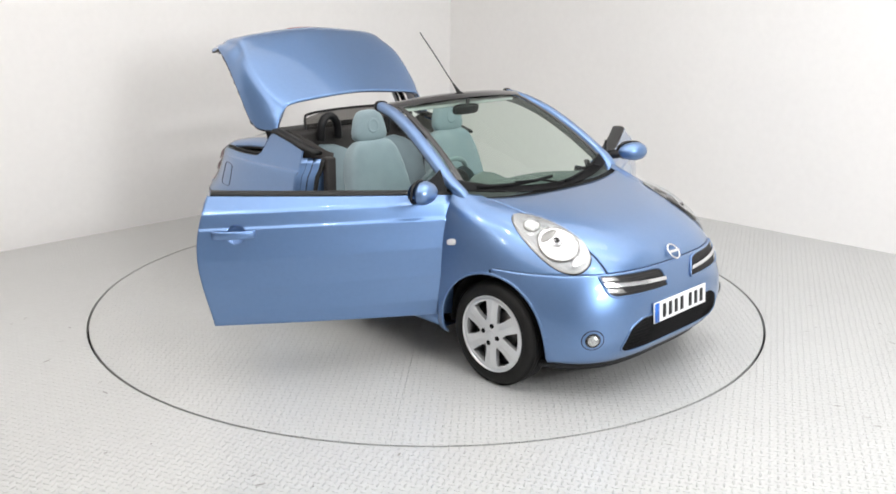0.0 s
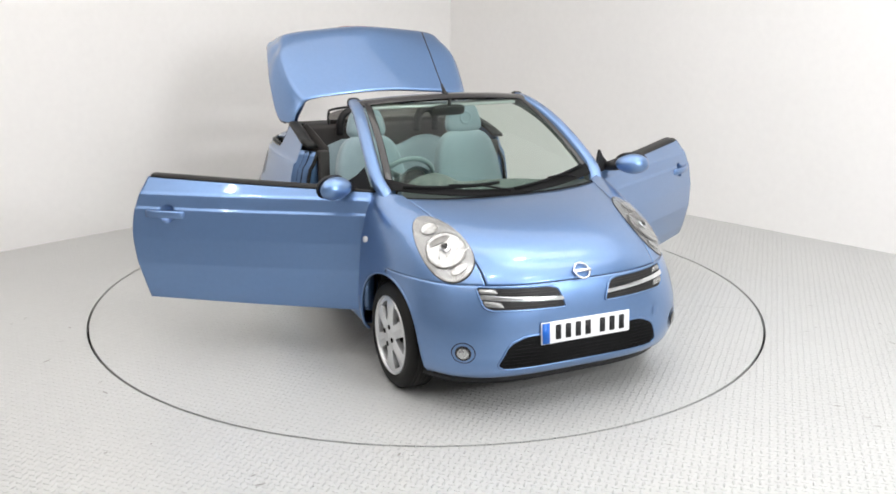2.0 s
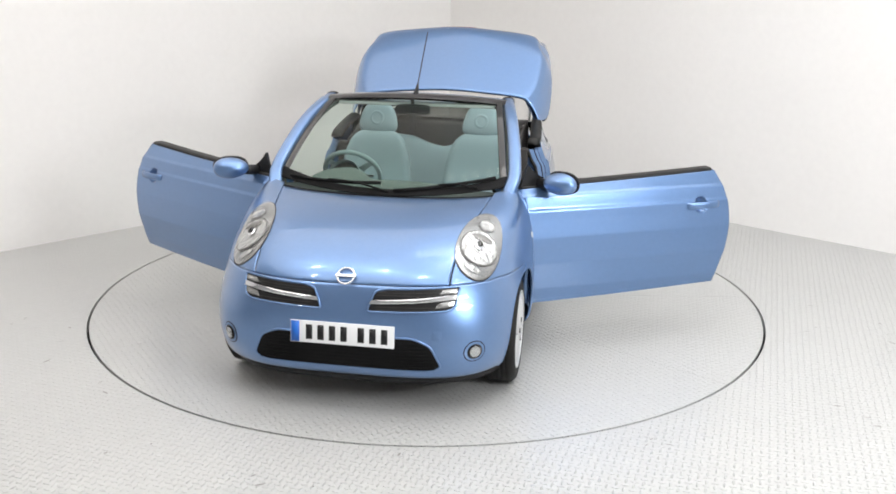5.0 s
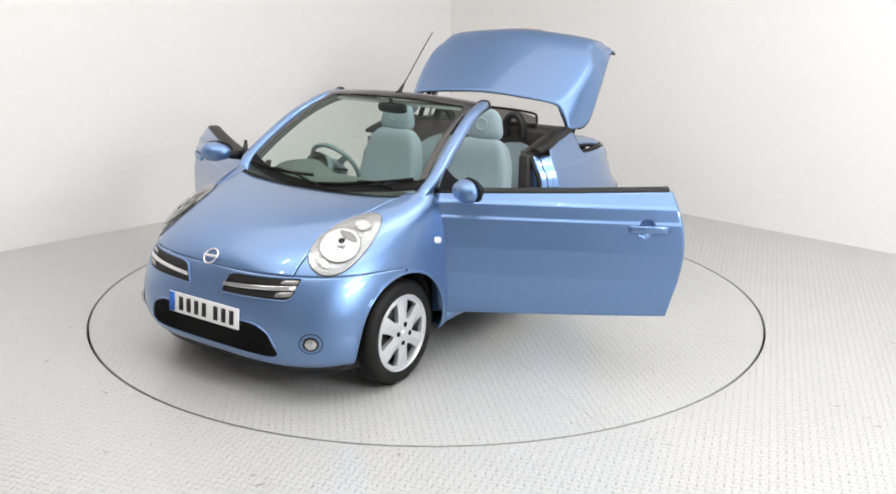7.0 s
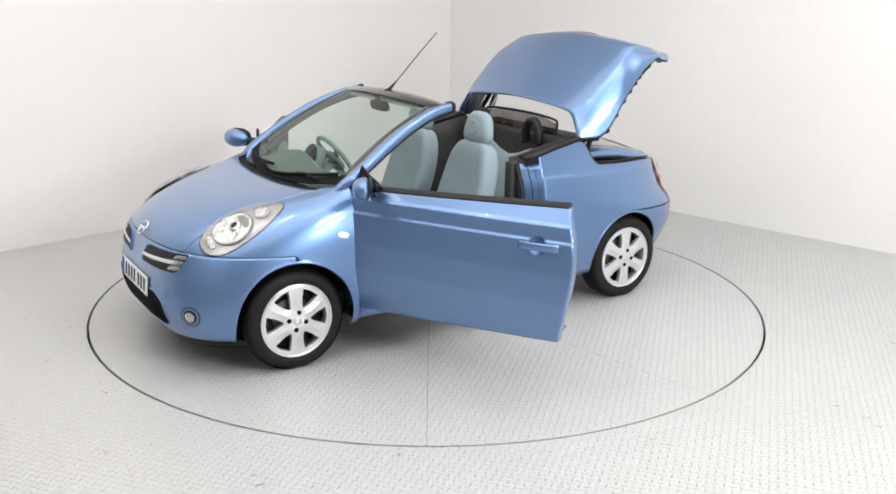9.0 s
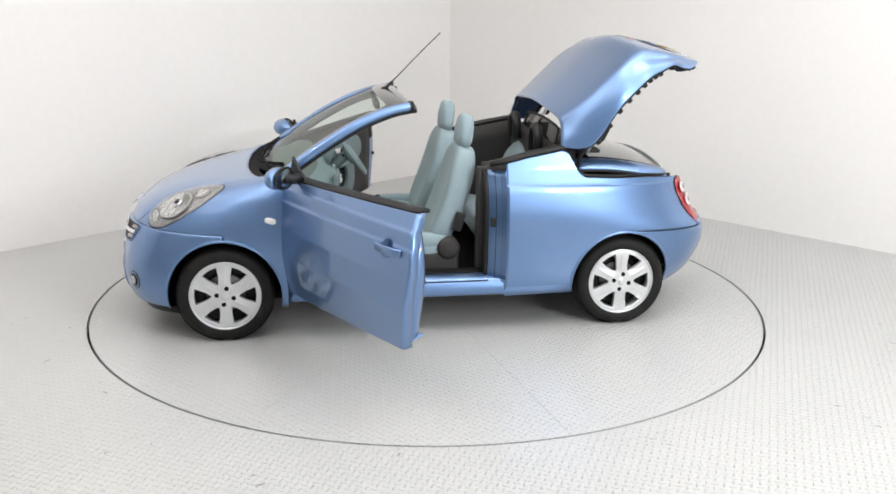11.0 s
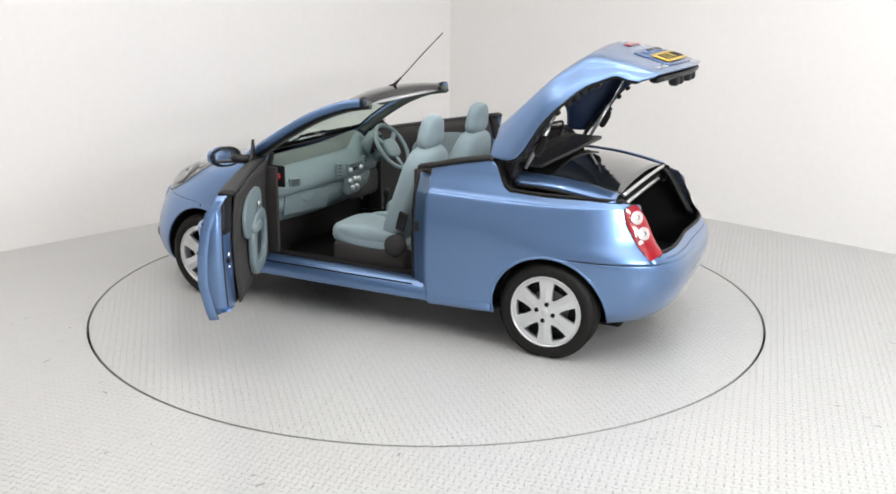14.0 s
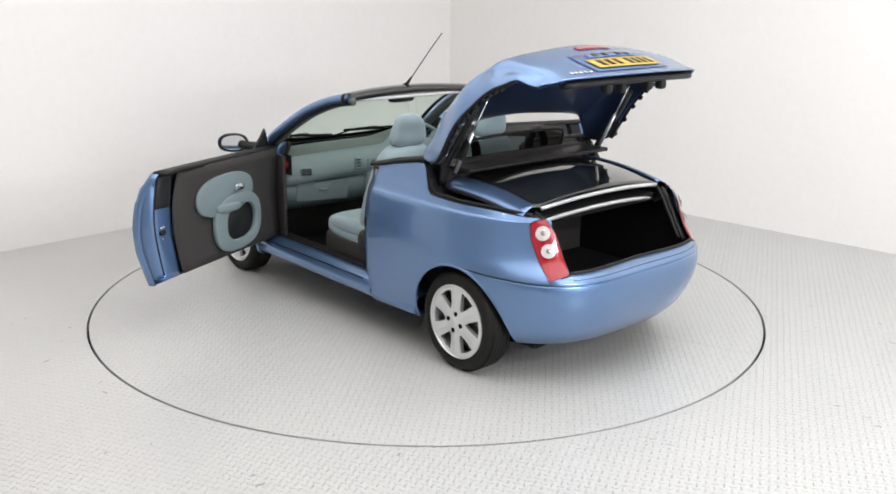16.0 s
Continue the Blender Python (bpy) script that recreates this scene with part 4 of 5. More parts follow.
    part("cowl_panel", grid_bm(P), CAVITY, car, "black scuttle panel below the windscreen", solid=0.003)
    for y0, y1, py in ((-0.58, -0.03, 0.02), (0.05, 0.60, 0.50)):
        pts = [screen_pt(y / 0.66, 0.008 + 0.055 * k) for k, y in zip(np.linspace(0, 1, 10), np.linspace(y0, y1, 10))]
        wp = part("wiper", sweep_bm([(x + 0.012, y, z + 0.014) for x, y, z in pts], oval(0.007, 0.010, 8)), CAVITY, car, "black windscreen wiper")
        a, b = Vector(screen_pt(py / 0.66, 0.0)), Vector(pts[4])
        part("wiper_arm", sweep_bm([a + Vector((0.01, 0, 0.012)), (a + b) / 2 + Vector((0.018, 0, 0.035)), b + Vector((0.012, 0, 0.026))], oval(0.008, 0.006, 8)), CAVITY, wp)
    # mirror behind the screen
    r = part("interior_mirror", soft_box(0.04, 0.22, 0.065, 4), BLACK, car, "dark rear-view mirror", m=pose(0.36, -0.005, 1.325, 0, 12, 0))
    part("mirror_stem", sweep_bm([(0, 0, 0.02), (0.01, 0, 0.07)], oval(0.012, 0.012, 8)), BLACK, r)


# ---------------------------------------------------------------- rear details
def build_tail_lamp(s):
    c, al, ac = (-1.595, s * 0.60, 0.768), (-0.178, s * 0.017, -0.28), (0.055, s * 0.085, 0)
    shape = poly(rounded([(-.160, .035), (-.158, -.045), (-.06, -.072), (.155, -.074), (.162, .042), (.05, .052), (-.08, .055)], 0.02), 0.02)
    t = part("tail_lamp", drape(TAIL_TREE, c, al, ac, shape, 0.006, 6, 0.01), REDLENS, car, "red tail lamp with two round white lenses")
    part("lamp_seal", drape(TAIL_TREE, c, al, ac, shift(shape, 0, 0, 1.05), 0.002, 6), SEAL, t)
    for a in (-0.088, 0.008):
        part("round_lens", drape(TAIL_TREE, c, al, ac, shift(oval(0.037, 0.038, 28), a, -0.004), 0.024, 7, 0.004), PALELENS, t, "round white lens")
        part("lens_centre", drape(TAIL_TREE, c, al, ac, shift(oval(0.013, 0.013, 18), a, -0.004), 0.030, 3, 0.002), LAMPSILVER, t)


def row_line(rows, cut, v, y0, y1, n):
    us = np.linspace(0, 1, 200)
    p = horseshoe(rows, cut, v, us)
    ys = np.linspace(y0, y1, n)
    return [(float(np.interp(abs(y), p[:, 1], p[:, 0])), float(y), float(np.interp(abs(y), p[:, 1], p[:, 2]))) for y in ys]


def top_line(x0, x1, n):
    """The quarter panel's upper edge."""
    out = []
    for x in np.linspace(x0, x1, n):
        z = ztop(x)
        h = TAIL_TREE.ray_cast(Vector((x, 1.4, z - 0.006)), Vector((0, -1, 0)))
        out.append((x, h[0].y if h[0] else 0.6, z))
    return out


def build_rear_details():
    for s in (1, -1):
        build_tail_lamp(s)
        edge = top_line(-0.80, -1.47, 30)
        P = np.array([[(x + dx, s * (y - d), z - dz) for d, dz, dx in ((0.0, 0.003, 0), (0.02, 0.004, 0), (0.035, 0.02, 0), (0.06, 0.06, 0), (0.14, 0.075, 0))] for x, y, z in edge])
        part("boot_gutter", grid_bm(P, flip=s > 0), BLACK, car, "black boot gutter", solid=0.003)
        part("boot_seal", sweep_bm([(x, s * (y - 0.03), z + 0.004) for x, y, z in edge], oval(0.009, 0.012, 8)), SEAL, car)
        # painted flank of the opening where the quarter drops to the boot
        drop = top_line(-0.715, -0.87, 14)
        P = np.array([[(x, s * (y - d), z - 0.002) for d in (0.0, 0.03, 0.10)] for x, y, z in drop])
        part("quarter_return", grid_bm(P, flip=s > 0), CAVITY, car, solid=0.003)
        # black rail on the quarter's shoulder
        rail = top_line(-0.375, -0.74, 20)
        rail = [(-0.27, rail[0][1] - 0.012, ztop(-0.3) - 0.004)] + rail
        part("shoulder_trim", sweep_bm([(x, s * (y - 0.03), z + 0.006) for x, y, z in rail], [(-0.04, -0.01), (0.04, -0.014), (0.034, 0.008), (0.0, 0.016), (-0.034, 0.012)], up=(0, 0, 1)), SEAL, car, "black trim rail behind the door")
        # door jamb
        zs = np.linspace(0.33, 1.0, 18)
        front = [(lambda h: h[0].y)(TAIL_TREE.ray_cast(Vector((DOOR_R - 0.01, 1.4, max(z, 0.25))), Vector((0, -1, 0)))) for z in zs]
        steps = ((0.0, 0.0), (0.022, 0.004), (0.026, 0.022), (0.042, 0.026), (0.045, 0.058), (0.058, 0.062), (0.064, 0.098), (0.10, 0.106), (0.16, 0.112))
        P = np.array([[(DOOR_R + dx, s * (y - d), z) for d, dx in steps] for y, z in zip(front, zs)])
        part("door_jamb", grid_bm(P, flip=s > 0), PAINT, car, "stepped blue door jamb", solid=0.003)
        part("jamb_seal", sweep_bm([(DOOR_R + 0.112, s * (y - 0.085), z) for y, z in zip(front, zs)], oval(0.012, 0.02, 8), up=(1, 0, 0)), SEAL, car)
        for d, dx in ((0.030, 0.020), (0.050, 0.058)):
            part("jamb_groove", sweep_bm([(DOOR_R + dx, s * (y - d), z) for y, z in zip(front, zs)], oval(0.005, 0.006, 8), up=(1, 0, 0)), SEAL, car)
        part("warning_tag", box_bm(-0.31, -0.304, s * 0.735 - 0.008, s * 0.735 + 0.008, 0.885, 0.905, 0.001), REDLENS, car, "small red warning tag")
        part("pillar_cover", box_bm(-0.275, -0.205, min(s * 0.60, s * 0.672), max(s * 0.60, s * 0.672), 0.27, 1.01, 0.012), DARKTRIM, car, "charcoal cover behind the door opening")
        part("latch_striker", box_bm(-0.305, -0.270, s * 0.765 - 0.02, s * 0.765 + 0.02, 0.66, 0.72, 0.005), BLACK, car)
        part("jamb_foot", grid_bm(np.array([[(DOOR_R + dx, s * (front[0] - d), 0.335 - dz) for d, dx in steps] for dz in (0.0, 0.03, 0.07)]), flip=s < 0), PAINT, car, solid=0.003)
        F = np.array([[(0.945 - dx, s * (y - d), z) for d, dx in ((0.0, 0.0), (0.03, -0.01), (0.04, 0.02), (0.12, 0.02))] for y, z in zip(np.interp(zs, (.2, .5, .8, 1.0), (.81, .83, .785, .70)), zs)])
        part("door_jamb", grid_bm(F, flip=s < 0), PAINT, car, solid=0.003)
        part("jamb_seal", sweep_bm([(0.90, s * (y - 0.14), z) for y, z in zip(np.interp(zs, (.2, .5, .8, 1.0), (.81, .83, .785, .71)), zs)], oval(0.014, 0.02, 8), up=(1, 0, 0)), SEAL, car)
    seam = horseshoe(TAIL, DOOR_R, 3.985, np.linspace(0, 1, 160))
    for s in (1, -1):
        pts = [(x, s * (y + 0.001), z) for x, y, z in seam if y > 0.585 and x < -1.235]
        part("bumper_seam", sweep_bm(pts, oval(0.0024, 0.0024, 8)), SEAL, car)
    part("exhaust_pipe", lathe_bm([(0.022, 0.10), (0.024, 0.0), (0.020, 0.0), (0.018, 0.10)], 20, "x"), STEEL, car, "steel exhaust tail pipe", m=pose(-1.60, 0.30, 0.215))
    # ledge over the bumper, up to the boot's edge
    line = row_line(TAIL, DOOR_R, 3.97, -0.645, 0.645, 36)
    P = np.array([[(x + dx * (1 - 0.5 * abs(y) / 0.6), y, z + dz) for dx, dz in ((0.0, 0.0), (0.012, 0.010), (0.03, 0.022), (0.075, 0.05), (0.085, 0.048), (0.09, 0.02), (0.09, -0.02))] for x, y, z in line])
    part("boot_sill", grid_bm(P), PAINT, car, solid=0.003)
    part("sill_groove", sweep_bm([(x + 0.032 * (1 - 0.5 * abs(y) / 0.6), y, z + 0.025) for x, y, z in line if abs(y) < 0.56], oval(0.0028, 0.0028, 8)), SEAL, car)
    part("boot_seal", sweep_bm([(x + 0.085 * (1 - 0.5 * abs(y) / 0.6), y, z + 0.055) for x, y, z in line if abs(y) < 0.55], oval(0.01, 0.012, 8)), SEAL, car)
    part("bumper_underside", grid_bm(np.array([[(x, y, z), (x + 0.06, y, z - 0.012), (x + 0.25, y, z - 0.015)] for x, y, z in row_line(TAIL, DOOR_R, 0.0, -0.70, 0.70, 30)])), CAVITY, car, solid=0.003)
    # inner corner posts beside the opening
    for s in (1, -1):
        post = [(-1.45, s * .56, .918), (-1.51, s * .540, .87), (-1.585, s * .532, .755), (-1.655, s * .528, .645)]
        part("opening_post", sweep_bm(smooth_path(post, 14), oval(0.015, 0.012, 10, 3)), BLACK, car)
        part("boot_seal", sweep_bm([(x + 0.015, y - s * 0.03, z + 0.012) for x, y, z in smooth_path(post, 14)], oval(0.012, 0.012, 8)), SEAL, car)
    # boot lining
    well = bmesh.new()
    lo = [well.verts.new(p) for p in ((-1.66, -.56, .42), (-1.66, .56, .42), (-0.80, .56, .42), (-0.80, -.56, .42))]
    hi = [well.verts.new(p) for p in ((-1.70, -.56, .64), (-1.70, .56, .64), (-0.80, .56, .92), (-0.80, -.56, .92))]
    well.faces.new(lo)
    for k in range(4):
        well.faces.new((lo[k], hi[k], hi[(k + 1) % 4], lo[(k + 1) % 4]))
    for s in (1, -1):
        q = [well.verts.new(p) for p in ((-1.70, s * .565, .64), (-1.46, s * .60, .90), (-0.80, s * .60, .92), (-0.80, s * .565, .42))]
        well.faces.new(q)
    part("boot_lining", well, CAVITY, car, "black boot lining", smooth=False)
    # fuel flap outline on the car's right
    flap = []
    for a, b in rounded([(-.07, -.075), (.07, -.075), (.07, .075), (-.07, .075)], 0.03):
        h = TAIL_TREE.ray_cast(Vector((-1.22 + a, -1.4, 0.775 + b)), Vector((0, 1, 0)))
        flap.append(h[0] + Vector((0, -0.001, 0)))
    part("fuel_flap", sweep_bm(flap + flap[:1], oval(0.0022, 0.0022, 6), up=(0, 1, 0.01), caps=False), SEAL, car, "rounded square fuel flap outline")


def roof_pt(x, y):
    k = (x + 0.90) / -0.55
    return (x, y, 1.065 - 0.045 * (y / 0.58) ** 2 - 0.075 * max(0, k) ** 2)


def build_folded_roof():
    xs = np.linspace(-0.84, -1.44, 16)
    P = np.array([[roof_pt(x, y) for y in np.linspace(-0.53, 0.53, 22)] for x in xs])
    r = part("folded_roof_glass", grid_bm(P, flip=True), ROOFGLASS, car, "dark glass of the folded hard roof", solid=0.006)
    for s in (1, -1):
        P = np.array([[(lambda q: (q[0], s * (0.53 + d), q[2] + dz))(roof_pt(x, 0.53)) for d, dz in ((0.0, 0.002), (0.03, 0.004), (0.07, -0.012), (0.10, -0.035), (0.105, -0.055))] for x in xs])
        part("roof_side_rail", grid_bm(P, flip=s < 0), PAINT, r, "blue painted roof side rail", solid=0.004)
        part("roof_seal", sweep_bm([(x, s * 0.63, roof_pt(x, 0.53)[2] - 0.058) for x in xs], oval(0.012, 0.012, 8)), SEAL, r)
    for dx, dz, w in ((-0.012, -0.012, 0.50), (0.01, -0.095, 0.49)):
        pts = [(roof_pt(-1.44, y)[0] + dx - 0.03 * (1 - (y / w) ** 2), y, roof_pt(-1.44, y)[2] + dz) for y in np.linspace(-w, w, 20)]
        part("roof_edge_strip", sweep_bm(pts, oval(0.009, 0.012, 8)), ALLOY, r, "pale roof edge strip")
    part("roof_frame", box_bm(-1.44, -0.86, -0.5, 0.5, 0.85, 0.90, 0.01), CAVITY, r)
    for s in (1, -1):
        arm = [(-1.02, s * .665, .90), (-1.15, s * .64, .885), (-1.35, s * .60, .87)]
        part("roof_linkage", sweep_bm(smooth_path(arm, 10), oval(0.012, 0.01, 8)), BLACK, r)


def lid_at(p, y, lift):
    q = np.linspace(0, 1, 30)
    pts = np.array([lid_point(p, k) for k in q])
    a = np.array([np.interp(abs(y), pts[:, 1], pts[:, k]) for k in range(3)])
    a2 = lid_point(min(8, p + 0.1), 0) - lid_point(max(0, p - 0.1), 0)
    n = np.array((-a2[2], 0, a2[0]))
    n = n / np.linalg.norm(n)
    if n[2] < 0:
        n = -n
    return (a[0] + n[0] * lift, y, a[2] + n[2] * lift)


def build_lid_details(lid):
    # inner shell, in a blue darkened for the lid's shaded underside
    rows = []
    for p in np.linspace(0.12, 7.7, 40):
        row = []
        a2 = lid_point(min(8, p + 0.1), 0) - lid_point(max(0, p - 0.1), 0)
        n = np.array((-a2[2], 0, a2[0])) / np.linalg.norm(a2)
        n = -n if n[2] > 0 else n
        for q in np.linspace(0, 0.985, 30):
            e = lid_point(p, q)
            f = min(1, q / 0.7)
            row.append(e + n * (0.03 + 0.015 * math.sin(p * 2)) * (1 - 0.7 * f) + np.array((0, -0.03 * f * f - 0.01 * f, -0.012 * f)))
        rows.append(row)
    part("lid_lining", grid_bm(np.array(rows), mirror=True), LIDSHADE, lid, "inner shell of the boot lid, its shade in the colour", solid=0.004)
    edge = [lid_point(p, 1.0) for p in np.linspace(0.6, 8, 30)]
    for s in (1, -1):
        part("lid_seal", sweep_bm([(x, s * (y - 0.012), z - 0.004) for x, y, z in edge], oval(0.012, 0.01, 8)), SEAL, lid)
    for s in (1, -1):
        for p in np.linspace(1.2, 4.6, 9):
            x, y, z = lid_point(p, 1.0)
            part("lid_clip", soft_box(0.035, 0.02, 0.035, 3), BLACK, lid, m=pose(x - 0.012, s * (y - 0.022), z - 0.012, 0, 40, 0))
    lip = [lid_at(7.95, y, -0.03) for y in np.linspace(-0.52, 0.52, 20)]
    part("lid_latch_panel", sweep_bm([(x + 0.03, y, z - 0.01) for x, y, z in lip], oval(0.035, 0.02, 10)), BLACK, lid)
    for y in (-0.22, -0.1, 0.12, 0.24):
        part("lid_latch", soft_box(0.06, 0.05, 0.06, 3), BLACK, lid, m=pose(-1.63, y, 1.575))
    # high brake light
    P = np.array([[lid_at(p, y, 0.003) for y in np.linspace(-0.14, 0.14, 12)] for p in np.linspace(5.02, 5.32, 4)])
    part("brake_light", grid_bm(P), REDLENS, lid, "red high-level brake light", solid=0.004)
    # recess as a flat sheet with its shade in the blue, plate, letter-like bars
    P = np.array([[lid_at(p, y, 0.003) for y in np.linspace(-0.30, 0.30, 14)] for p in np.linspace(5.75, 7.25, 8)])
    part("plate_recess", grid_bm(P), RECESSSHADE, lid, solid=0.002)
    P = np.array([[lid_at(p, y, 0.007) for y in np.linspace(-0.19, 0.19, 14)] for p in np.linspace(5.85, 6.12, 4)])
    part("lid_handle", grid_bm(P), PAINT, lid, solid=0.004)
    for y in (-0.14, -0.06, 0.05, 0.13):
        P = np.array([[lid_at(p, y + k, 0.011) for k in (-0.02, 0, 0.02)] for p in np.linspace(5.9, 6.08, 3)])
        part("lid_button", grid_bm(P), BLACK, lid, solid=0.003)
    P = np.array([[lid_at(p, y, 0.010) for y in np.linspace(-0.255, 0.255, 12)] for p in np.linspace(6.3, 6.95, 5)])
    plate = part("rear_number_plate", grid_bm(P), PLATEYELLOW, lid, "yellow number plate", solid=0.004)
    for k in range(7):
        y = -0.195 + k * 0.06 + (0.03 if k > 3 else 0)
        P = np.array([[lid_at(p, y + d, 0.0155) for d in (-0.017, 0, 0.017)] for p in np.linspace(6.42, 6.83, 3)])
        part("plate_bar", grid_bm(P), BLACK, plate, solid=0.001)
    for k in range(5):
        y = 0.34 + k * 0.03
        P = np.array([[lid_at(p, y + d, 0.004) for d in (-0.009, 0, 0.009)] for p in np.linspace(7.05, 7.3, 3)])
        part("badge_bar", grid_bm(P), CHROME, lid, solid=0.003)
    for s in (1, -1):
        a, b = Vector((-0.90, s * .615, 1.07)), Vector((-1.13, s * .60, 1.50))
        g = part("gas_strut", sweep_bm([a, a.lerp(b, 0.55)], oval(0.011, 0.011, 12), up=(0, 1, 0)), ALLOY, lid, "silver gas strut")
        part("strut_rod", sweep_bm([a.lerp(b, 0.5), b], oval(0.0055, 0.0055, 10), up=(0, 1, 0)), CHROME, g)
        arm = [(-0.84, s * .655, 1.00), (-0.86, s * .66, 1.10), (-0.93, s * .66, 1.20), (-1.03, s * .66, 1.34), (-1.10, s * .65, 1.46)]
        part("lid_hinge", sweep_bm(smooth_path(arm, 14), oval(0.022, 0.014, 10)), BLACK, lid)
        part("hinge_tab", soft_box(0.05, 0.02, 0.13, 3), BLACK, lid, m=pose(-1.00, s * .645, 1.21, 0, -25, 0))


# ---------------------------------------------------------------- cabin
def build_seat(y):
    cushion = soft_box(0.61, 0.50, 0.135, 4.0)
    bmesh.ops.rotate(cushion, verts=cushion.verts, cent=(0, 0, 0), matrix=Matrix.Rotation(radians(-6), 3, "Y"))
    seat = part("front_seat", cushion, SEATCLOTH, car, "pale blue-grey cloth front seat", m=pose(0.18, y, 0.482))
    part("seat_base", box_bm(-0.29, 0.245, -0.254, 0.254, -0.222, -0.012, 0.035), DARKTRIM, seat)
    for s in (1, -1):
        part("side_bolster", soft_box(0.46, 0.10, 0.10, 2.6), SEATCLOTH, seat, m=pose(-0.01, s * 0.205, 0.05))
        part("hinge_cover", lathe_bm([(0.0, 0.02), (0.05, 0.02), (0.072, 0.0), (0.072, -0.04)], 20), DARKTRIM, seat, m=pose(-0.22, s * 0.255, 0.005, 0, 0, 0 if s > 0 else 180))
    back = soft_box(0.165, 0.49, 0.66, 4.2)
    for v in back.verts:
        t = v.co.z / 0.66 + 0.5
        v.co.y *= 1.0 - 0.55 * max(0, t - 0.45) ** 1.5
        v.co.x += 0.035 * (v.co.y / 0.25) ** 2 - 0.03 * math.sin(math.pi * t)
    b = part("backrest", back, SEATCLOTH, seat, m=pose(-0.255, 0, 0.308, 0, -18, 0))
    for s in (1, -1):
        part("headrest_post", sweep_bm([(0.0, s * 0.06, 0.30), (0.01, s * 0.06, 0.38)], oval(0.007, 0.007, 8), up=(1, 0, 0)), CHROME, b)
    head = soft_box(0.10, 0.26, 0.21, 3.2)
    for v in head.verts:
        v.co.y *= 1 - 0.45 * (v.co.z / 0.21 + 0.1)
    h = part("headrest", head, SEATCLOTH, seat, m=pose(-0.35, 0, 0.71, 0, -8, 0))
    part("headrest_dimple", lathe_bm([(0.0, 0.044), (0.022, 0.045), (0.034, 0.053), (0.044, 0.054), (0.052, 0.047), (0.055, 0.03)], 24, "x"), SEATCLOTH, h, "raised ring on the headrest")


def build_cabin():
    part("carpet", box_bm(-0.80, 1.0, -0.69, 0.69, 0.245, 0.262), CARPET, car, "dark charcoal carpet")
    part("bulkhead", box_bm(0.97, 0.99, -0.68, 0.68, 0.25, 0.93), DARKTRIM, car)
    for s in (1, -1):
        build_seat(s * 0.36)
        part("kick_panel", box_bm(0.78, 0.96, s * 0.69 - 0.012, s * 0.69 + 0.012, 0.26, 0.93, 0.006), DARKTRIM, car)
        P = np.array([[(x, s * (0.645 - 0.04 * g), 0.27 + (ztop(x) - 0.27) * g) for g in np.linspace(0, 1, 8)] for x in np.linspace(-0.24, -0.82, 12)])
        part("side_trim", grid_bm(P, flip=s < 0), DARKTRIM, car, "charcoal rear side trim", solid=0.01)
    # dashboard
    rows = []
    for y in np.linspace(-0.67, 0.67, 50):
        hump = math.exp(-((y + 0.36) / 0.17) ** 4) * 0.10
        mid = math.exp(-((y + 0.02) / 0.16) ** 4)
        bow = 0.17 * (y / 0.67) ** 2
        prof = [(1.05, .925), (0.95, .955 + hump * 0.15), (0.82, .955 + hump * 0.7), (0.75, .925 + hump), (0.71 - 0.03 * mid, .893 + hump * 0.9), (0.672 - 0.04 * mid, .862 + hump * 0.3), (0.648 - 0.035 * mid, .81), (0.655 - 0.03 * mid, .765), (0.70 - 0.03 * mid, .752), (0.70 - 0.03 * mid, .742), (0.685 - 0.03 * mid, .73), (0.70 - 0.03 * mid, .64), (0.76, .56), (0.83, .53), (0.95, .52)]
        sag = 0.055 * (y / 0.67) ** 2
        rows.append([(x + bow * min(1, max(0, (0.98 - x) / 0.2)), y, z - sag * min(1, max(0, (1.0 - x) / 0.2)) * (1 if z > 0.7 else 0.4)) for x, z in prof])
    d = part("dashboard", grid_bm(np.array(rows), flip=True), TRIMBLUE, car, "pale blue-grey moulded dashboard", solid=0.006)
    pad = [[(p[0], p[1], p[2] + 0.011) for p in row[:4]] for row in rows]
    part("dash_pad", grid_bm(np.array(pad), flip=True), DASHTOP, d, "dark grey-green dashboard top")
    for k, y in enumerate((0.53, 0.17, -0.17, -0.6)):
        v = part("air_vent", soft_box(0.03, 0.045 if k in (1, 2) else 0.085, 0.10 if k in (1, 2) else 0.06, 6), TRIMBLUE, d, m=pose((0.652 if k not in (1, 2) else 0.628) + 0.17 * (y / 0.67) ** 2, y, 0.838 - 0.055 * (y / 0.67) ** 2, 0, 0, -22 * y / 0.6))
        for j in range(4):
            w, zz = (0.017, -0.034 + j * 0.023) if k in (1, 2) else (0.035, -0.018 + j * 0.012)
            part("vent_slat", box_bm(-0.018, -0.0145, -w, w, zz - 0.003, zz + 0.003), BLACK, v)
    rad = part("radio", box_bm(-0.008, 0.01, -0.10, 0.10, -0.035, 0.035, 0.004), TRIMBLUE, d, m=pose(0.614, 0.0, 0.835))
    part("radio_slot", box_bm(-0.0095, -0.008, -0.07, 0.07, 0.010, 0.018), BLACK, rad)
    part("radio_screen", box_bm(-0.0095, -0.008, -0.035, 0.035, -0.022, 0.002), BLACK, rad)
    for y in (-0.07, 0.07):
        part("radio_knob", lathe_bm([(0.0, -0.024), (0.014, -0.022), (0.016, -0.008)], 16, "x"), ALLOY, rad, m=pose(0, y, -0.012))
    con = part("heater_panel", soft_box(0.05, 0.20, 0.15, 5), TRIMBLUE, d, m=pose(0.645, 0.0, 0.71))
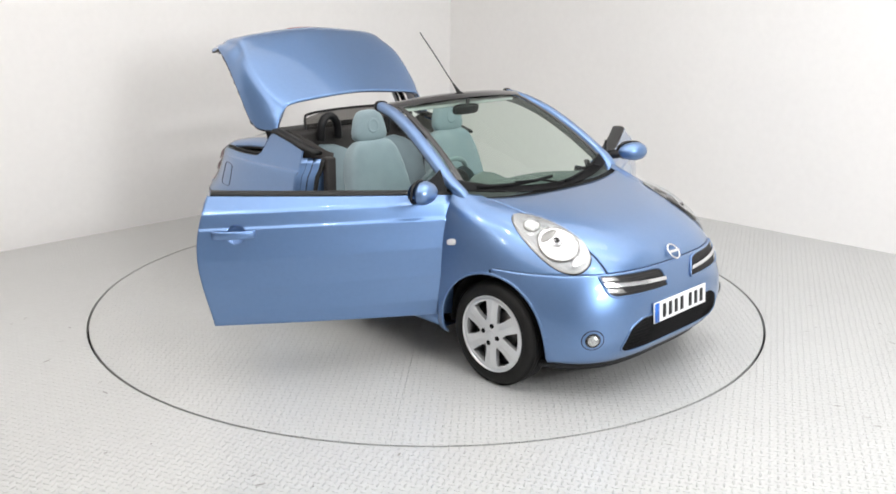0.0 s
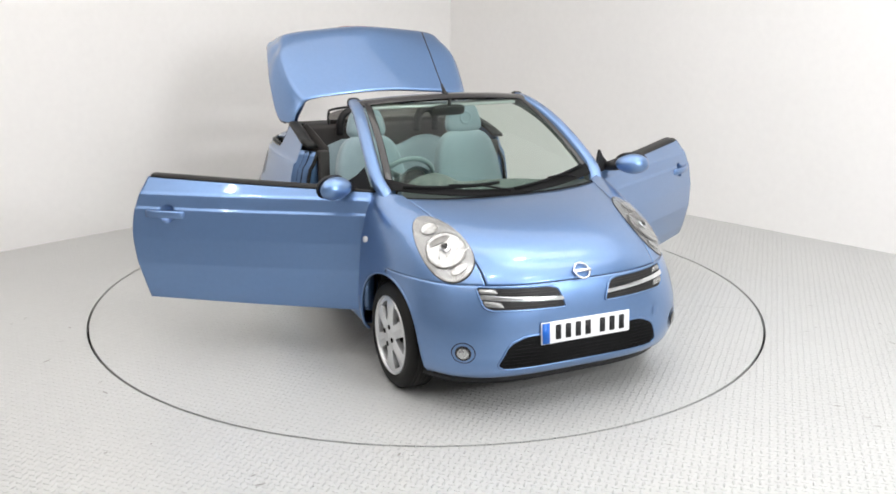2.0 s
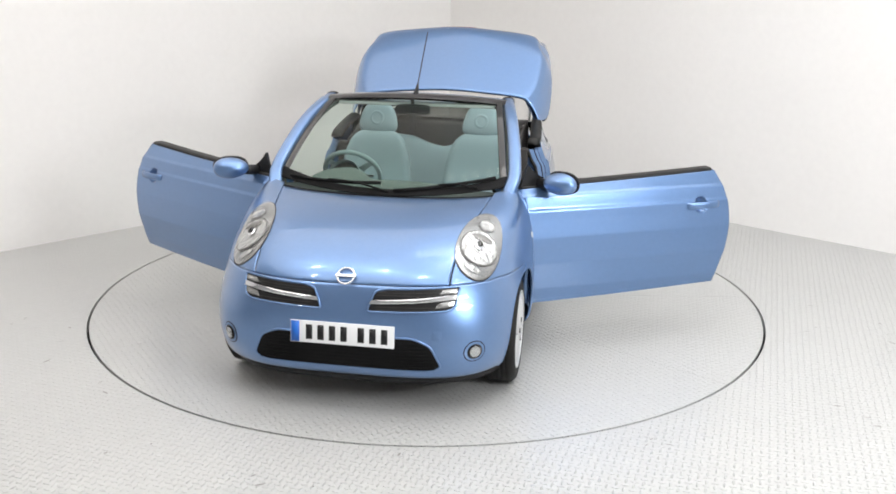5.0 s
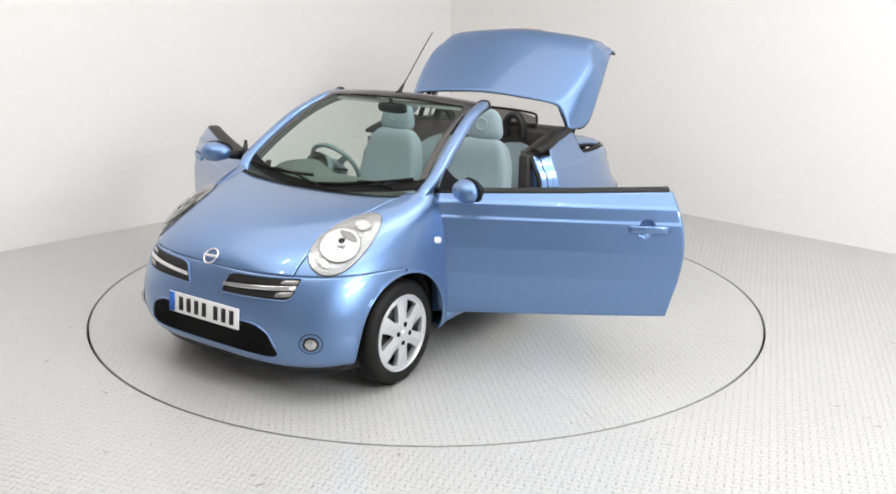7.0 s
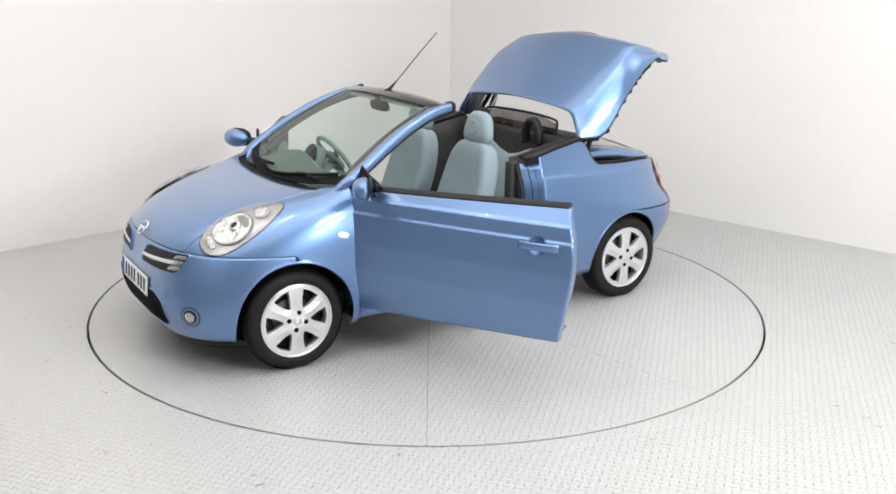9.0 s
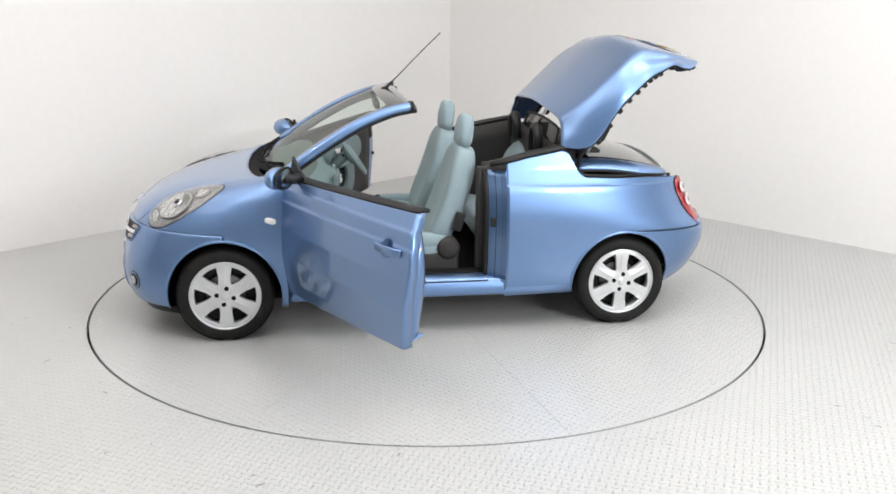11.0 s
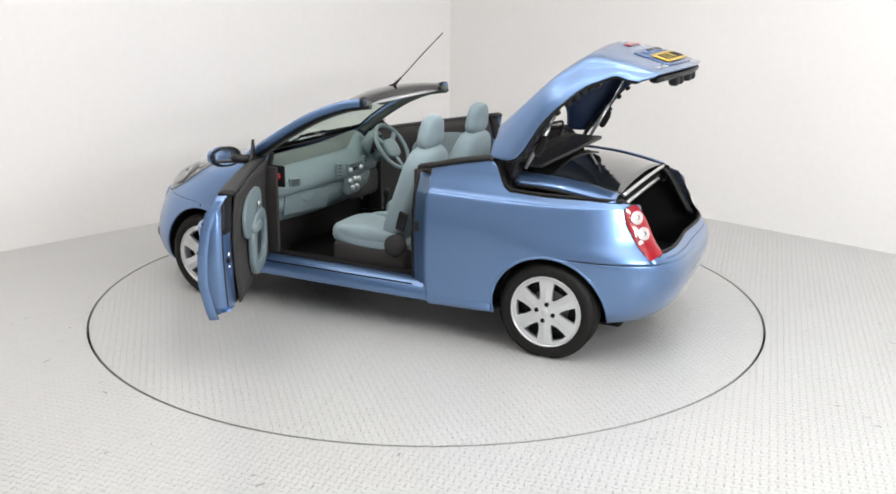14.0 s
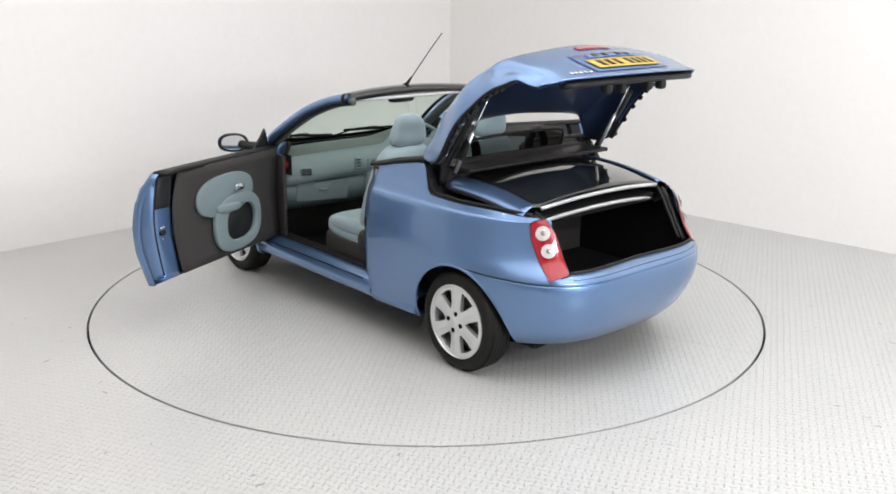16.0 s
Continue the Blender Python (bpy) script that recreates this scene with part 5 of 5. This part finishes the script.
    for y, z in ((-0.055, 0.03), (0.0, 0.04), (0.055, 0.03), (-0.03, -0.02), (0.03, -0.02)):
        part("heater_knob", lathe_bm([(0.0, -0.045), (0.016, -0.043), (0.019, -0.022)], 18, "x"), ALLOY, con, m=pose(0, y, z))
    gl = part("glovebox", box_bm(-0.006, 0.006, -0.19, 0.19, -0.075, 0.075, 0.005), TRIMBLUE, d, "glovebox lid", m=pose(0.757, 0.40, 0.655, 0, -9, -16))
    part("glovebox_catch", box_bm(-0.012, -0.004, -0.03, 0.03, 0.0, 0.016, 0.004), TRIMBLUE, gl)
    part("lower_panel", soft_box(0.06, 0.45, 0.20, 6), BLACK, d, m=pose(0.80, -0.40, 0.62))
    sw = part("airbag_switch", lathe_bm([(0.0, 0.0), (0.028, 0.0), (0.03, -0.01)], 20), REDLENS, d, m=pose(0.80, 0.672, 0.865))
    part("switch_plate", box_bm(-0.06, 0.06, -0.02, -0.004, -0.07, 0.07, 0.01), CAVITY, sw)
    dial = part("instrument_cowl", lathe_bm([(0.085, -0.03), (0.095, -0.028), (0.10, 0.0), (0.10, 0.04)], 30, "x"), TRIMBLUE, d, m=pose(0.665, -0.36, 0.94, 0, -20, 0))
    part("dial_face", lathe_bm([(0.0, 0.0), (0.09, 0.0)], 30, "x"), BLACK, dial)
    # steering wheel
    w = pose(0.508, -0.36, 0.936, 0, -56, 0)
    ring = [(0.175 * math.cos(a), 0.175 * math.sin(a), 0) for a in np.linspace(0, 2 * math.pi, 49)]
    st = part("steering_wheel", sweep_bm(ring, oval(0.015, 0.015, 12), caps=False), TRIMDARK, car, "grey-blue steering wheel", m=w)
    part("wheel_hub", soft_box(0.15, 0.17, 0.06, 3), TRIMDARK, st, m=pose(-0.01, 0, -0.015))
    for a in (90, 215, 325):
        c, s = math.cos(radians(a + 90)), math.sin(radians(a + 90))
        part("wheel_spoke", sweep_bm([(0.05 * c, 0.05 * s, -0.015), (0.17 * c, 0.17 * s, 0)], oval(0.022, 0.008, 8)), TRIMDARK, st)
    part("steering_column", sweep_bm([(0, 0, -0.02), (0, 0, -0.17)], oval(0.045, 0.04, 12), up=(1, 0, 0)), TRIMDARK, st)
    for s in (1, -1):
        part("column_stalk", sweep_bm([(0.03, s * 0.03, -0.06), (0.03, s * 0.15, -0.05)], oval(0.008, 0.008, 8)), BLACK, st)
    # console, lever, hand brake
    c = part("centre_console", soft_box(0.75, 0.17, 0.20, 6), DARKTRIM, car, "charcoal centre console", m=pose(0.32, 0, 0.345))
    part("gear_gaiter", lathe_bm([(0.05, 0.09), (0.045, 0.13), (0.018, 0.19)], 18, "z"), BLACK, c, m=pose(0.08, 0, 0))
    part("gear_lever", lathe_bm([(0.01, 0.18), (0.009, 0.28), (0.018, 0.30), (0.024, 0.33), (0.016, 0.36), (0, 0.365)], 18, "z"), BLACK, c, m=pose(0.08, 0, 0, 0, -8, 0))
    part("hand_brake", sweep_bm([(-0.28, 0.03, 0.10), (-0.15, 0.03, 0.16), (-0.06, 0.03, 0.19)], oval(0.014, 0.014, 10)), BLACK, c)
    # rear bench
    bench = part("rear_bench", soft_box(0.36, 1.12, 0.16, 6), SEATCLOTH, car, "pale blue-grey cloth rear bench", m=pose(-0.46, 0, 0.50, 0, -6, 0))
    back = soft_box(0.12, 1.16, 0.46, 7)
    for v in back.verts:
        if v.co.z > 0:
            v.co.z += 0.045 * math.cos(v.co.y * 2 * math.pi / 0.62) * (-1)
    part("bench_back", back, SEATCLOTH, bench, m=pose(-0.16, 0, 0.255, 0, -14, 0))
    part("rear_shelf", box_bm(-1.0, -0.72, -0.60, 0.60, 1.075, 1.10, 0.01), BLACK, car, "black panel behind the rear seats", m=pose(0, 0, 0))
    part("rear_bulkhead", box_bm(-0.84, -0.70, -0.62, 0.62, 0.30, 1.105, 0.03), DARKTRIM, car, "charcoal panel behind the bench")
    for s in (1, -1):
        hoop = [(-0.655, s * 0.30 - 0.075, 1.04), (-0.655, s * 0.30 - 0.07, 1.13), (-0.655, s * 0.30 - 0.04, 1.185), (-0.655, s * 0.30, 1.20), (-0.655, s * 0.30 + 0.04, 1.185), (-0.655, s * 0.30 + 0.07, 1.13), (-0.655, s * 0.30 + 0.075, 1.04)]
        part("roll_hoop", sweep_bm(smooth_path(hoop, 30), oval(0.026, 0.032, 10), up=(1, 0, 0)), BLACK, car, "black roll-over hoop")
    fr = [(-0.74, -.42, 1.06), (-0.77, -.42, 1.17), (-0.775, -.36, 1.21), (-0.78, 0, 1.222), (-0.775, .36, 1.21), (-0.77, .42, 1.17), (-0.74, .42, 1.06)]
    wd = part("wind_deflector", sweep_bm(smooth_path(fr, 40), oval(0.009, 0.009, 8), up=(1, 0, 0)), BLACK, car, "smoked wind deflector")
    P = np.array([[(-0.74 - 0.035 * g, y, 1.05 + (0.165 - 0.04 * abs(y / 0.42) ** 4) * g) for g in np.linspace(0, 1, 6)] for y in np.linspace(-0.415, 0.415, 16)])
    part("deflector_pane", grid_bm(P), SMOKED, wd)
    for s in (1, -1):
        part("belt_buckle", box_bm(-0.03, 0.03, -0.012, 0.012, -0.06, 0.06, 0.008), BLACK, car, m=pose(-0.10, s * 0.625, 0.66, 0, -15, 0))


def door_trim(d, s):
    y0, y1 = -s * 0.108, -s * 0.135
    upper = [(-0.63 + a, 0.785 + b) for a, b in oval(0.31, 0.13, 40, 2.4)]
    part("trim_insert", hull_bm(upper, y0, -s * 0.128), TRIMBLUE, d, "pale blue-grey door insert", bevel=0.008)
    part("speaker_surround", ring_plate_bm([(-0.52 + a, 0.585 + b) for a, b in oval(0.26, 0.185, 40, 2.6)], [(-0.49 + a, 0.58 + b) for a, b in oval(0.165, 0.115, 40, 2.6)], y0, -s * 0.145), TRIMBLUE, d, bevel=0.01)
    part("speaker_grille", hull_bm([(-0.49 + a, 0.58 + b) for a, b in oval(0.167, 0.117, 40, 2.6)], y0, -s * 0.115), BLACK, d)
    part("armrest", soft_box(0.26, 0.05, 0.06, 3), TRIMBLUE, d, m=pose(-0.63, -s * 0.138, 0.70, 0, 4, 0))
    part("inner_handle", soft_box(0.10, 0.025, 0.045, 3), CHROME, d, m=pose(-0.50, -s * 0.14, 0.81))
    part("door_check", box_bm(-0.01, 0.10, min(-s * 0.05, -s * 0.07), max(-s * 0.05, -s * 0.07), 0.55, 0.575, 0.003), BLACK, d)


CARPET = material("black_carpet", (0.012, 0.011, 0.011), rough=0.95, var=0.3, bump=0.5, bump_scale=300, Specular_IOR_Level=0.1)
# body blue darkened, so the shade beneath the lid is in the colour
LIDSHADE = material("shaded_blue_inner_panel", (0.018, 0.035, 0.085), rough=0.35, metal=0.2, coat=0.4, var=0.25, scale=5)
RECESSSHADE = material("shaded_blue_recess", (0.05, 0.10, 0.24), rough=0.35, metal=0.3, coat=0.6, var=0.1)
TRIMDARK = material("grey_blue_wheel_trim", (0.19, 0.245, 0.26), rough=0.5, var=0.06, bump=0.2, bump_scale=500)
SMOKED = glass("smoked_pane", (0.25, 0.24, 0.23), 0.02, 0.03)

build_front_details()
build_rear_details()
build_folded_roof()
build_lid_details(lid)
build_cabin()
for ob in [o for o in car.children if o.name.startswith("door") and not o.name.startswith("door_")]:
    door_trim(ob, 1 if ob.location.y > 0 else -1)



def motions():
    """The turntable and the car on it turn together, clockwise from above."""
    turn = ((0, -45.62), (.5, -49.27), (1, -54.08), (1.5, -59.65), (2, -65.5), (2.5, -71.3), (3, -77.15), (3.5, -83.0), (4, -88.96), (6.5, -119.17), (7, -125.0), (7.5, -130.8), (8, -136.5), (8.5, -142.3), (9, -148.13),
            (11.5, -177.79), (12, -183.55), (12.5, -189.2), (13, -194.9), (13.5, -200.6), (14, -206.4), (14.5, -212.1), (15, -217.95), (15.5, -223.7), (16, -229.54))
    walk(turntable, [(t, pose(0, 0, 0, 0, 0, a)) for t, a in turn])
    walk(car, [(t, pose(0, 0, 0, 0, 0, a) @ pose(0, CAR_SHIFT, 0)) for t, a in turn])


motions()
